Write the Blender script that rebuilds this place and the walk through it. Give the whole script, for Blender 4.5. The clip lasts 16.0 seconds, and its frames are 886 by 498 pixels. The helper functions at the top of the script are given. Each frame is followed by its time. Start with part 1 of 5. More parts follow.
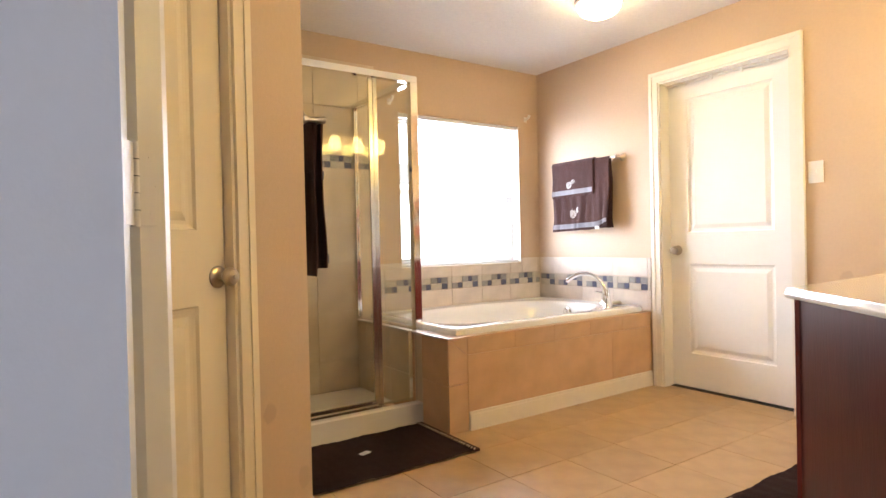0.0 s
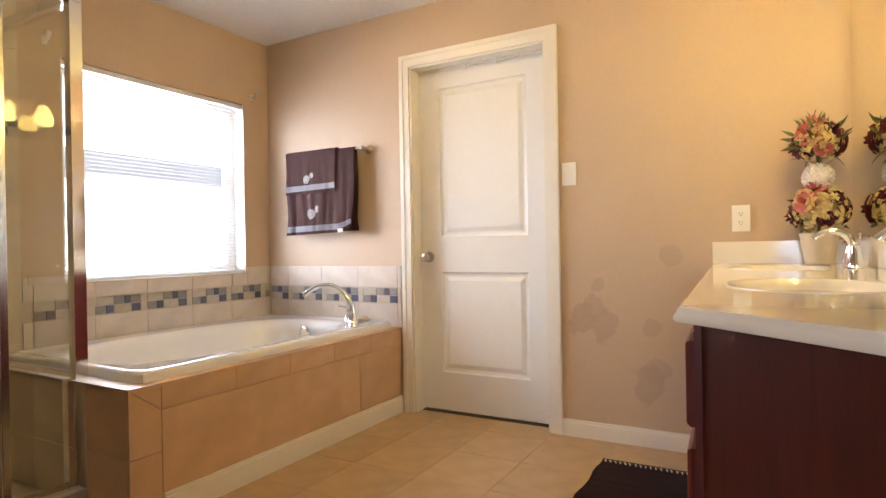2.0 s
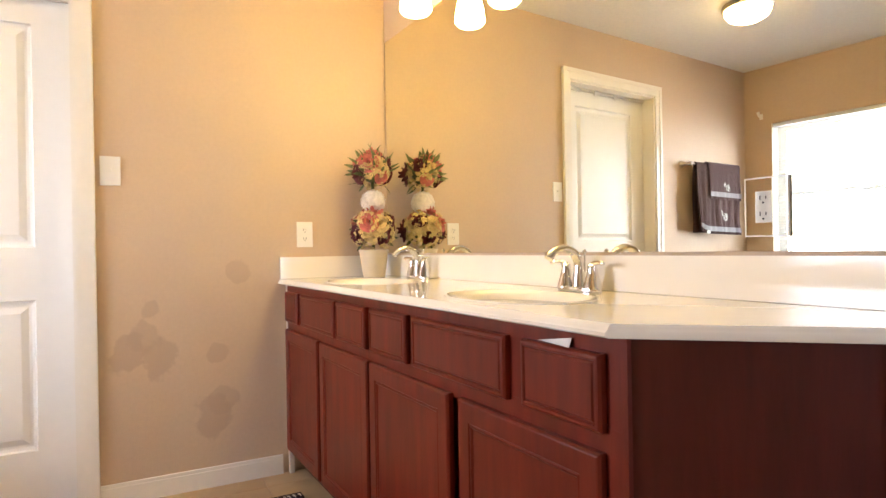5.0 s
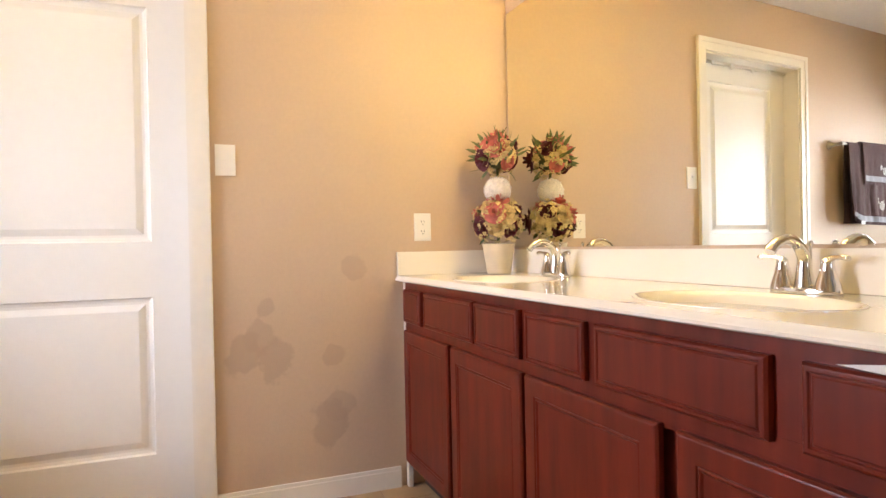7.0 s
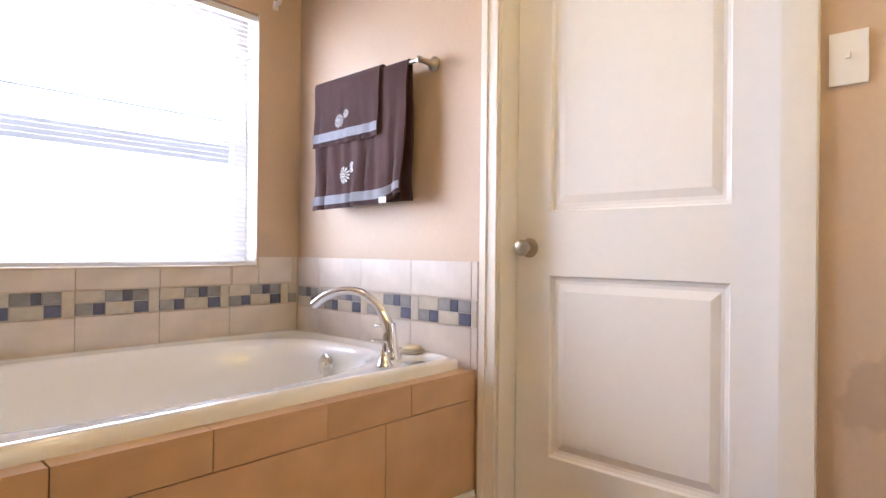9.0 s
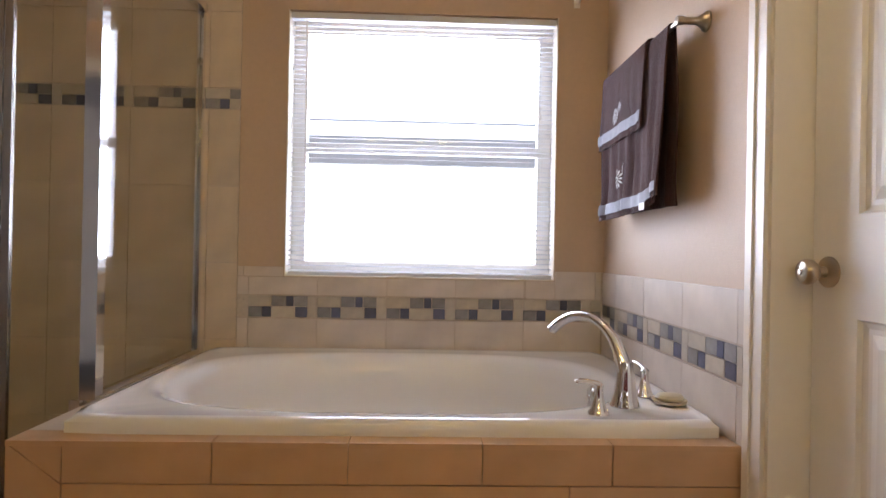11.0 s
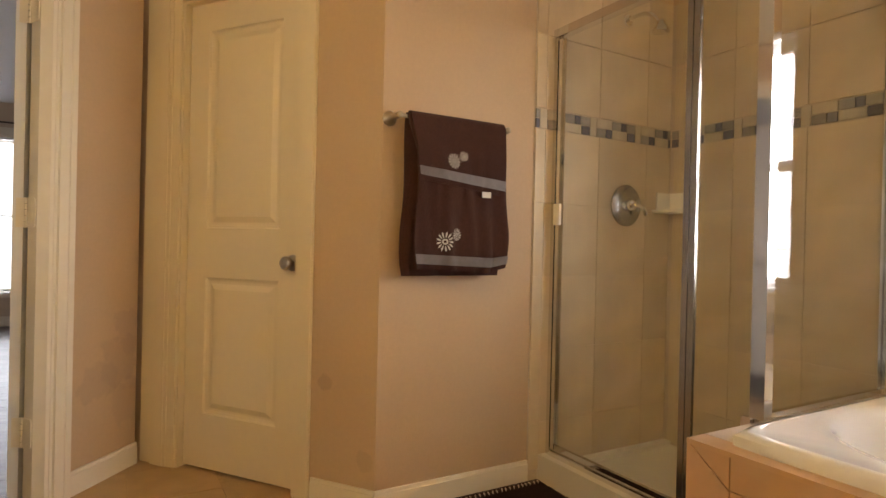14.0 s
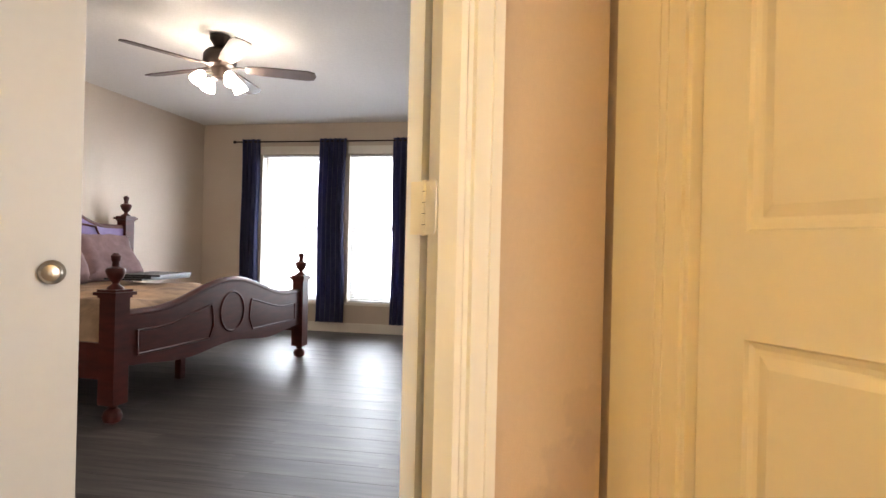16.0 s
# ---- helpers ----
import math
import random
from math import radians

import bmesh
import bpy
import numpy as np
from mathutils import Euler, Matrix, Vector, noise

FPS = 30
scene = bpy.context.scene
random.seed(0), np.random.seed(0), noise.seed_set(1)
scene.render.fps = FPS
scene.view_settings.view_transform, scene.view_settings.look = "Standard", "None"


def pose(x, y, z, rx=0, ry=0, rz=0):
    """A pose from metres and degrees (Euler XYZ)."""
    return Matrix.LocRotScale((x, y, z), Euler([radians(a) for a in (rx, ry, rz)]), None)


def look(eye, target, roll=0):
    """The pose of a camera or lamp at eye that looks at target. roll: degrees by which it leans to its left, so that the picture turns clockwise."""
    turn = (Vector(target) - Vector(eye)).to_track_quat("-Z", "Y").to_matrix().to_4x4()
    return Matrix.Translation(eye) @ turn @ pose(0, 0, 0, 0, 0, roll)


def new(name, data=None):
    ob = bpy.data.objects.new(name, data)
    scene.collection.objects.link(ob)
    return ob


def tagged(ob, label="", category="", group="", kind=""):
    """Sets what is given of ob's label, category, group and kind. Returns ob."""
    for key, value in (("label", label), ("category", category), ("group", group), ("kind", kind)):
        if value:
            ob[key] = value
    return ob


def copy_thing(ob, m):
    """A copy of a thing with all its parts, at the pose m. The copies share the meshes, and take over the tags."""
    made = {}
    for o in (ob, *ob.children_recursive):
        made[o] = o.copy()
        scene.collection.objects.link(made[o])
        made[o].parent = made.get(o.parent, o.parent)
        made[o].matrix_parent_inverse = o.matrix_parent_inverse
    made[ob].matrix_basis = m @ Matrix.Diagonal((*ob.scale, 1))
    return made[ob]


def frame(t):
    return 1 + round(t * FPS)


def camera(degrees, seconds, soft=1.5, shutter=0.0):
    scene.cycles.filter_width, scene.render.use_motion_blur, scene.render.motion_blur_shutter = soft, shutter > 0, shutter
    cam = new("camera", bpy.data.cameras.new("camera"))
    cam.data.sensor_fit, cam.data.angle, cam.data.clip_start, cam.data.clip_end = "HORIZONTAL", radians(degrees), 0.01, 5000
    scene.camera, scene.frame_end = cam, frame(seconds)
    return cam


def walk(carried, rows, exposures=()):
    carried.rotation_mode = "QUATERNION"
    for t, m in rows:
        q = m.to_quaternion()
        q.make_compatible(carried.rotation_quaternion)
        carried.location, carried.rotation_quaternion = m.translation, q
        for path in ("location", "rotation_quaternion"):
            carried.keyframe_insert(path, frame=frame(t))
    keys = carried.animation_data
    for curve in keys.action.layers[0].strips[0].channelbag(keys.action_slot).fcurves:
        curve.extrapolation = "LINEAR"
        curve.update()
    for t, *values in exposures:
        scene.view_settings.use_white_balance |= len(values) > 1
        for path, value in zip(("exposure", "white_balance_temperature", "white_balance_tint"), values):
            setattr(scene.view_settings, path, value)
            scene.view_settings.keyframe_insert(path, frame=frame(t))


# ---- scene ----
cam = camera(75.0, 16.0)
ROWS = [
    (0, -0.1888, 0.5256, 0.9988, 89.455, 1.323, -34.175),
    (0.5, -0.0583, 0.6790, 1.0087, 89.510, 1.309, -40.825),
    (1, 0.0534, 0.8468, 0.9793, 89.671, 1.094, -48.058),
    (1.5, 0.1965, 0.9632, 0.9773, 89.789, 1.020, -53.114),
    (2, 0.3172, 1.0734, 0.9694, 89.908, 1.020, -60.539),
    (2.5, 0.4296, 1.2077, 0.9757, 90.166, 0.905, -69.935),
    (3, 0.5058, 1.3297, 0.9629, 90.172, 0.859, -80.993),
    (3.5, 0.4942, 1.4935, 0.9904, 89.582, 0.814, -94.985),
    (4, 0.5117, 1.6335, 1.0053, 89.484, 0.991, -106.490),
    (6.5, 0.7142, 1.9985, 0.9938, 90.109, 1.014, -120.734),
    (7, 0.8832, 1.9596, 0.9978, 89.668, 1.169, -110.615),
    (7.5, 1.0627, 1.8709, 0.9377, 90.504, 0.940, -96.108),
    (8, 1.3050, 1.8398, 0.9186, 90.379, 0.068, -80.572),
    (8.5, 1.5066, 1.7997, 0.9134, 90.033, -0.425, -65.610),
    (9, 1.6704, 1.7521, 0.9037, 90.180, -0.614, -47.435),
    (9.5, 1.8339, 1.8134, 0.8907, 90.090, -0.672, -34.805),
    (12, 2.7632, 1.5787, 0.9871, 89.940, -1.285, 20.265),
    (12.5, 2.8270, 1.5911, 0.9928, 89.914, -1.212, 31.025),
    (13, 2.8064, 1.5854, 0.9987, 89.956, -1.126, 39.997),
    (13.5, 2.7215, 1.5778, 0.9933, 89.958, -1.179, 48.726),
    (14, 2.5093, 1.6456, 0.9965, 89.763, -1.333, 59.950),
    (14.5, 2.2488, 1.6792, 0.9828, 89.992, -1.347, 69.889),
    (15, 1.9017, 1.7574, 0.9813, 89.966, -1.086, 81.249),
    (15.5, 1.5145, 1.7121, 0.9908, 90.070, -1.270, 91.256),
    (16, 1.0462, 1.6321, 1.0029, 90.043, -1.351, 100.536),
]
EXPOSURES = [(0.0, 0.25, 6300, 19.5), (1.5, -0.12, 6400, 19.5), (2.5, -0.42, 6400, 19.5), (3.5, -0.15, 6350, 19.5), (4.0, 0.0, 6300, 19.5), (6.5, -0.08, 6100, 20.5), (8.0, 0.0, 5950, 22.5), (9.5, -0.47, 5850, 23.5), (11.8, -1.1, 6200, 24.0), (13.5, -1.1, 6800, 24.5), (14.0, -0.33, 7400, 21.5), (14.5, 0.12, 7500, 19.5), (15.0, 0.46, 7400, 17.5), (16.0, 0.6, 7200, 17.0)]
walk(cam, [(t, pose(x, y, z, rx, ry, rz)) for t, x, y, z, rx, ry, rz in ROWS], EXPOSURES)

# ---- world, sun and large lights ----
world = bpy.data.worlds.new("world")
scene.world = world
world.use_nodes = True
sky = world.node_tree.nodes.new("ShaderNodeTexSky")
sky.sky_type, sky.sun_disc, sky.sun_elevation, sky.sun_rotation = "NISHITA", False, radians(55), radians(150)
world.node_tree.links.new(sky.outputs[0], world.node_tree.nodes["Background"].inputs[0])
world.node_tree.nodes["Background"].inputs[1].default_value = 0.12
sun = new("sun", bpy.data.lights.new("sun", "SUN"))
sun.data.energy, sun.data.angle, sun.data.color = 3.0, radians(0.5), (1.0, 0.95, 0.88)
sun.matrix_basis = look((0, 0, 30), (-8.6, 14.9, 5.4))

WINDOW_WATTS, SHADE_GLOW, DOME_GLOW, FAN_GLOW = 110.0, 37.0, 33.0, 45.0


def window_lamp(name, eye, target, w, h, watts):
    lamp = new(name, bpy.data.lights.new(name, "AREA"))
    lamp.data.shape, lamp.data.size, lamp.data.size_y, lamp.data.energy = "RECTANGLE", w, h, watts
    lamp.data.color = (0.86, 0.93, 1.0)
    lamp.matrix_basis = look(eye, target)
    return lamp


window_lamp("window_light_bath", (2.425, 4.33, 1.40), (2.425, 3.0, 1.25), 1.12, 1.1, WINDOW_WATTS)
for wy, ww in ((-1.44, 0.80), (-0.43, 0.60), (0.59, 0.8)):
    window_lamp("window_light_bed", (-5.72, wy, 1.25), (-4.0, wy, 1.1), ww, 1.85, 98.0 * ww).data.color = (0.74, 0.86, 1.0)


# ---- materials ----
def material(name, color, rough=0.5, metal=0.0, grain=0.0, scale=20.0, bump=0.0, bump_scale=60.0, stains=0.0, stain_scale=2.0,
             coat=0.0, spread=0.0, stretch=(1, 1, 1), glow=0.0, sheen=0.0, trans=0.0, spec=None):
    """A painted or solid surface: colour varied at a fine and a coarse scale, with relief."""
    m = bpy.data.materials.new(name)
    m.use_nodes = True
    n, k = m.node_tree.nodes, m.node_tree.links
    b = n["Principled BSDF"]
    b.inputs["Roughness"].default_value, b.inputs["Metallic"].default_value = rough, metal
    b.inputs["Base Color"].default_value = (*color, 1)
    if spec is not None:
        b.inputs["Specular IOR Level"].default_value = spec
    if coat:
        b.inputs["Coat Weight"].default_value, b.inputs["Coat Roughness"].default_value = coat, 0.08
    if sheen:
        b.inputs["Sheen Weight"].default_value = sheen
    if trans:
        b.inputs["Transmission Weight"].default_value = trans
    if glow:
        b.inputs["Emission Color"].default_value, b.inputs["Emission Strength"].default_value = (*color, 1), glow
    co = n.new("ShaderNodeTexCoord")
    mp = n.new("ShaderNodeMapping")
    mp.inputs["Scale"].default_value = stretch
    k.new(co.outputs["Object"], mp.inputs[0])
    last = None
    base = n.new("ShaderNodeRGB")
    base.outputs[0].default_value = (*color, 1)
    last = base.outputs[0]
    for amount, size, detail in ((grain, scale, 6), (stains, stain_scale, 3)):
        if amount:
            t = n.new("ShaderNodeTexNoise")
            t.inputs["Scale"].default_value, t.inputs["Detail"].default_value = size, detail
            k.new(mp.outputs[0], t.inputs["Vector"])
            r = n.new("ShaderNodeMapRange")
            r.inputs["From Min"].default_value, r.inputs["From Max"].default_value = 0.3, 0.7
            r.inputs["To Min"].default_value, r.inputs["To Max"].default_value = 1 - amount, 1 + amount
            k.new(t.outputs["Fac"], r.inputs["Value"])
            x = n.new("ShaderNodeVectorMath")
            x.operation = "MULTIPLY"
            k.new(last, x.inputs[0])
            k.new(r.outputs[0], x.inputs[1])
            last = x.outputs[0]
    if spread:
        o = n.new("ShaderNodeObjectInfo")
        r = n.new("ShaderNodeMapRange")
        r.inputs["To Min"].default_value, r.inputs["To Max"].default_value = 1 - spread, 1 + spread
        k.new(o.outputs["Random"], r.inputs["Value"])
        x = n.new("ShaderNodeVectorMath")
        x.operation = "MULTIPLY"
        k.new(last, x.inputs[0])
        k.new(r.outputs[0], x.inputs[1])
        last = x.outputs[0]
    k.new(last, b.inputs["Base Color"])
    if bump:
        t = n.new("ShaderNodeTexNoise")
        t.inputs["Scale"].default_value, t.inputs["Detail"].default_value = bump_scale, 5
        k.new(mp.outputs[0], t.inputs["Vector"])
        u = n.new("ShaderNodeBump")
        u.inputs["Strength"].default_value, u.inputs["Distance"].default_value = bump, 0.004
        k.new(t.outputs["Fac"], u.inputs["Height"])
        k.new(u.outputs[0], b.inputs["Normal"])
    return m


def glass_like(name, tint=(1, 1, 1), rough=0.0, clear=0.9):
    """Thin clear glass: mostly see-through, glossy by Fresnel."""
    m = bpy.data.materials.new(name)
    m.use_nodes = True
    n, k = m.node_tree.nodes, m.node_tree.links
    n.remove(n["Principled BSDF"])
    t, g, x = n.new("ShaderNodeBsdfTransparent"), n.new("ShaderNodeBsdfGlossy"), n.new("ShaderNodeMixShader")
    lw, p5, f = n.new("ShaderNodeLayerWeight"), n.new("ShaderNodeMath"), n.new("ShaderNodeMapRange")
    p5.operation = "POWER"
    p5.inputs[1].default_value = 5.0
    k.new(lw.outputs["Facing"], p5.inputs[0])
    k.new(p5.outputs[0], f.inputs["Value"])
    f.inputs["To Min"].default_value, f.inputs["To Max"].default_value = 0.026, 0.9
    t.inputs[0].default_value = (*[c * clear for c in tint], 1)
    g.inputs["Roughness"].default_value = rough
    k.new(f.outputs[0], x.inputs[0])
    k.new(t.outputs[0], x.inputs[1])
    k.new(g.outputs[0], x.inputs[2])
    k.new(x.outputs[0], n["Material Output"].inputs[0])
    return m


WALL = material("tan_wall_paint", (0.57, 0.42, 0.285), 0.55, grain=0.02, scale=60, bump=0.25, bump_scale=220, stains=0.04, stain_scale=1.3)


def scuffed(base, spots, shade):
    """The same paint with old damp patches at the given places (x, y, z, radius, strength)."""
    m = base.copy()
    m.name = base.name + "_scuffed"
    n, k = m.node_tree.nodes, m.node_tree.links
    b = n["Principled BSDF"]
    last = b.inputs["Base Color"].links[0].from_socket
    co = n.new("ShaderNodeTexCoord")
    t = n.new("ShaderNodeTexNoise")
    t.inputs["Scale"].default_value, t.inputs["Detail"].default_value = 11.0, 3
    k.new(co.outputs["Object"], t.inputs["Vector"])
    for x, y, z, r, a in spots:
        d = n.new("ShaderNodeVectorMath")
        d.operation = "DISTANCE"
        d.inputs[1].default_value = (x, y, z)
        k.new(co.outputs["Object"], d.inputs[0])
        w = n.new("ShaderNodeMath")
        w.operation = "MULTIPLY_ADD"
        w.inputs[1].default_value, w.inputs[2].default_value = 2.2 * r, -1.1 * r
        k.new(t.outputs["Fac"], w.inputs[0])
        e = n.new("ShaderNodeMath")
        e.operation = "ADD"
        k.new(d.outputs["Value"], e.inputs[0])
        k.new(w.outputs[0], e.inputs[1])
        g = n.new("ShaderNodeMapRange")
        g.interpolation_type = "SMOOTHSTEP"
        g.inputs["From Min"].default_value, g.inputs["From Max"].default_value = r * 0.80, r * 1.12
        g.inputs["To Min"].default_value, g.inputs["To Max"].default_value = a, 0.0
        k.new(e.outputs[0], g.inputs["Value"])
        x2 = n.new("ShaderNodeMix")
        x2.data_type = "RGBA"
        x2.inputs["B"].default_value = (*shade, 1)
        k.new(g.outputs[0], x2.inputs["Factor"])
        k.new(last, x2.inputs["A"])
        last = x2.outputs["Result"]
    k.new(last, b.inputs["Base Color"])
    return m


WALL_E = scuffed(WALL, [(3.2, 1.90, 0.60, 0.085, 0.75), (3.2, 1.80, 0.57, 0.075, 0.7), (3.2, 1.85, 0.66, 0.06, 0.6), (3.2, 1.815, 0.768, 0.035, 0.6), (3.2, 1.57, 0.57, 0.040, 0.6), (3.2, 1.585, 0.30, 0.085, 0.75), (3.2, 1.545, 0.37, 0.06, 0.6), (3.2, 1.475, 0.925, 0.050, 0.6)], (0.45, 0.325, 0.225))
WALL_EN = scuffed(WALL, [(1.67, 0.0, 0.60, 0.10, 0.35), (1.60, 0.0, 0.48, 0.12, 0.4), (1.49, 0.0, 0.42, 0.10, 0.35), (1.66, 0.0, 0.30, 0.10, 0.25)], (0.42, 0.31, 0.24))
WALL_C = scuffed(WALL, [(1.00, 0.0, 0.47, 0.035, 0.6), (1.17, 0.0, 0.20, 0.04, 0.35)], (0.42, 0.31, 0.22))
BEDWALL = material("greige_wall_paint", (0.62, 0.52, 0.42), 0.6, grain=0.02, scale=60, bump=0.25, bump_scale=220, stains=0.05, stain_scale=1.1)
CEIL = material("ceiling_paint", (0.80, 0.78, 0.74), 0.8, bump=0.8, bump_scale=90, grain=0.03, scale=50)
TRIM = material("white_trim_paint", (0.80, 0.75, 0.66), 0.32, grain=0.015, scale=30, bump=0.05, bump_scale=30)
CLOSETM = material("cream_closet_paint", (0.80, 0.70, 0.52), 0.38, grain=0.01, scale=30, bump=0.05, bump_scale=160)
BRUSHED = material("brushed_steel", (0.42, 0.41, 0.40), 0.20, 1.0, grain=0.05, scale=20)
DOORM = material("white_door_paint", (0.82, 0.79, 0.73), 0.35, grain=0.01, scale=30, bump=0.08, bump_scale=160)
# White door paint with the bluish daylight on the open leaf put into its colour.
DOOR_COOL = material("bedroom_side_door_paint", (0.75, 0.76, 0.79), 0.35, grain=0.01, scale=30, bump=0.08, bump_scale=160)
FLOORT = material("beige_floor_tile", (0.46, 0.305, 0.158), 0.38, grain=0.10, scale=9, bump=0.15, bump_scale=25, stains=0.12, stain_scale=2.6, spread=0.05)
GROUT = material("grout", (0.46, 0.335, 0.205), 0.9, grain=0.1, scale=80)
SHTILE = material("stone_look_wall_tile", (0.63, 0.52, 0.38), 0.33, grain=0.09, scale=7, bump=0.08, bump_scale=30, stains=0.10, stain_scale=2.2, spread=0.05)
TUBTILE = material("pale_stone_wall_tile", (0.64, 0.56, 0.485), 0.33, grain=0.08, scale=9, bump=0.08, bump_scale=30, stains=0.06, stain_scale=3, spread=0.04)
APRON = material("apron_tile", (0.58, 0.375, 0.225), 0.4, grain=0.08, scale=8, bump=0.1, bump_scale=30, stains=0.08, stain_scale=2.5, spread=0.03)
MOS_D = material("slate_blue_mosaic", (0.095, 0.10, 0.155), 0.3, grain=0.15, scale=30, spread=0.15)
MOS_G = material("grey_mosaic", (0.27, 0.26, 0.25), 0.3, grain=0.15, scale=30, spread=0.12)
MOS_C = material("cream_mosaic", (0.52, 0.46, 0.37), 0.35, grain=0.08, scale=30, spread=0.05)
ACRYL = material("white_tub_acrylic", (0.82, 0.81, 0.79), 0.12, coat=0.6, grain=0.01, scale=5)
PAN = material("shower_pan", (0.74, 0.70, 0.62), 0.3, grain=0.02, scale=10)
CHROME = material("chrome", (0.80, 0.79, 0.78), 0.08, 1.0, grain=0.02, scale=20)
NICKEL = material("satin_nickel", (0.44, 0.38, 0.30), 0.28, 1.0, grain=0.03, scale=30)
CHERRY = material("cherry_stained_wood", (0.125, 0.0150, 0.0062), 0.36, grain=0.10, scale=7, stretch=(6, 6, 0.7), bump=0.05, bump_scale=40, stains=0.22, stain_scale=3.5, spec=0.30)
# Darker copy of the cherry: shade on the cabinet's turned-away ends, put into the colour.
CHERRY_SHADED = material("dark_cherry_panel", (0.062, 0.0095, 0.0058), 0.36, grain=0.2, scale=7, stretch=(6, 6, 0.7), bump=0.08, bump_scale=40, spec=0.35, stains=0.15, stain_scale=2)
MARBLE = material("cultured_marble", (0.84, 0.77, 0.66), 0.10, grain=0.02, scale=4, coat=0.5, stains=0.02, stain_scale=3)
GLASS = glass_like("clear_glass", (0.985, 0.99, 0.97), clear=0.985)
WGLASS = glass_like("window_glass", (0.97, 0.99, 1.0), clear=0.98)
MIRROR = material("mirror_silver", (0.88, 0.87, 0.75), 0.0, 1.0)
BROWN = material("brown_terry", (0.050, 0.015, 0.012), 0.95, grain=0.25, scale=160, bump=1.0, bump_scale=260, sheen=0.06, stains=0.1, stain_scale=8)
SATIN = material("grey_satin_ribbon", (0.26, 0.24, 0.27), 0.4, grain=0.08, scale=60)
THREAD = material("white_thread", (0.70, 0.70, 0.68), 0.7, grain=0.1, scale=200)
RUGM = material("dark_brown_rug", (0.040, 0.014, 0.013), 0.97, grain=0.3, scale=120, bump=1.0, bump_scale=180, stains=0.15, stain_scale=5)
TAG = material("white_label", (0.75, 0.73, 0.70), 0.6, grain=0.03)
PLAST = material("white_plastic", (0.82, 0.79, 0.73), 0.35, grain=0.01)
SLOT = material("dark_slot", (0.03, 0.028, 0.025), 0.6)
BLIND = material("white_vinyl_slat", (0.72, 0.73, 0.75), 0.5, grain=0.02, trans=0.0)
SHADE = material("lit_white_glass", (1.0, 0.755, 0.23), 0.4, glow=SHADE_GLOW)
DOME = material("lit_dome_glass", (1.0, 0.75, 0.34), 0.4, glow=DOME_GLOW)
FANSHADE = material("lit_fan_glass", (1.0, 0.93, 0.82), 0.4, glow=FAN_GLOW)
POT = material("cream_ceramic", (0.62, 0.52, 0.38), 0.5, grain=0.06, scale=20, bump=0.2)
ORB = material("white_seed_ball", (0.76, 0.70, 0.66), 0.8, grain=0.12, scale=60, bump=1.0, bump_scale=70)
ROSEP = material("coral_petal", (0.55, 0.16, 0.13), 0.7, grain=0.2, scale=40, spread=0.1)
BURG = material("burgundy_petal", (0.11, 0.012, 0.02), 0.7, grain=0.2, scale=40, spread=0.1)
CREAMP = material("cream_petal", (0.66, 0.48, 0.22), 0.7, grain=0.15, scale=40, spread=0.1)
LEAFG = material("silk_leaf", (0.13, 0.15, 0.055), 0.65, grain=0.25, scale=40, spread=0.2)
SOAP = material("cream_soap", (0.62, 0.56, 0.40), 0.4, grain=0.03)
PLANK = material("grey_brown_plank", (0.080, 0.068, 0.063), 0.45, grain=0.42, scale=4, stretch=(7, 0.6, 1), spec=0.30, bump=0.04, bump_scale=40, stains=0.45, stain_scale=1.3, spread=0.18)
MAHOG = material("mahogany", (0.072, 0.013, 0.009), 0.40, grain=0.25, scale=6, stretch=(1, 1, 5), spec=0.30)
NAVY = material("navy_curtain", (0.055, 0.060, 0.150), 0.85, grain=0.15, scale=80, bump=0.3, bump_scale=200, sheen=0.15)
BEDCOV = material("tan_quilt", (0.34, 0.21, 0.12), 0.9, grain=0.35, scale=5, bump=0.6, bump_scale=25, stains=0.35, stain_scale=6)
PILLOW = material("mauve_pillow", (0.20, 0.12, 0.12), 0.85, grain=0.15, scale=20, bump=0.4, bump_scale=40)
MAUVE = material("mauve_headboard_pad", (0.20, 0.13, 0.30), 0.6, grain=0.1, scale=20)
FANM = material("dark_bronze", (0.05, 0.035, 0.028), 0.35, 0.7, grain=0.1)
BLADE = material("fan_blade_wood", (0.09, 0.06, 0.05), 0.5, grain=0.2, scale=12)
OUTSIDE = material("bright_outdoors", (0.92, 0.96, 1.0), 1.0, glow=3.2)
# The roof's weak emission stands in for daylight falling on it.
OUTROOF = material("pale_roof_outside", (0.46, 0.49, 0.50), 0.9, grain=0.1, scale=4, glow=0.55)
OUTWIRE = material("grey_wire", (0.30, 0.32, 0.34), 0.7)
WGROUT = material("pale_wall_grout", (0.56, 0.47, 0.38), 0.9, grain=0.08, scale=80)
PHOTO = material("dark_frame", (0.03, 0.03, 0.03), 0.5)
VENTM = material("vent_metal", (0.55, 0.53, 0.50), 0.5, grain=0.03)


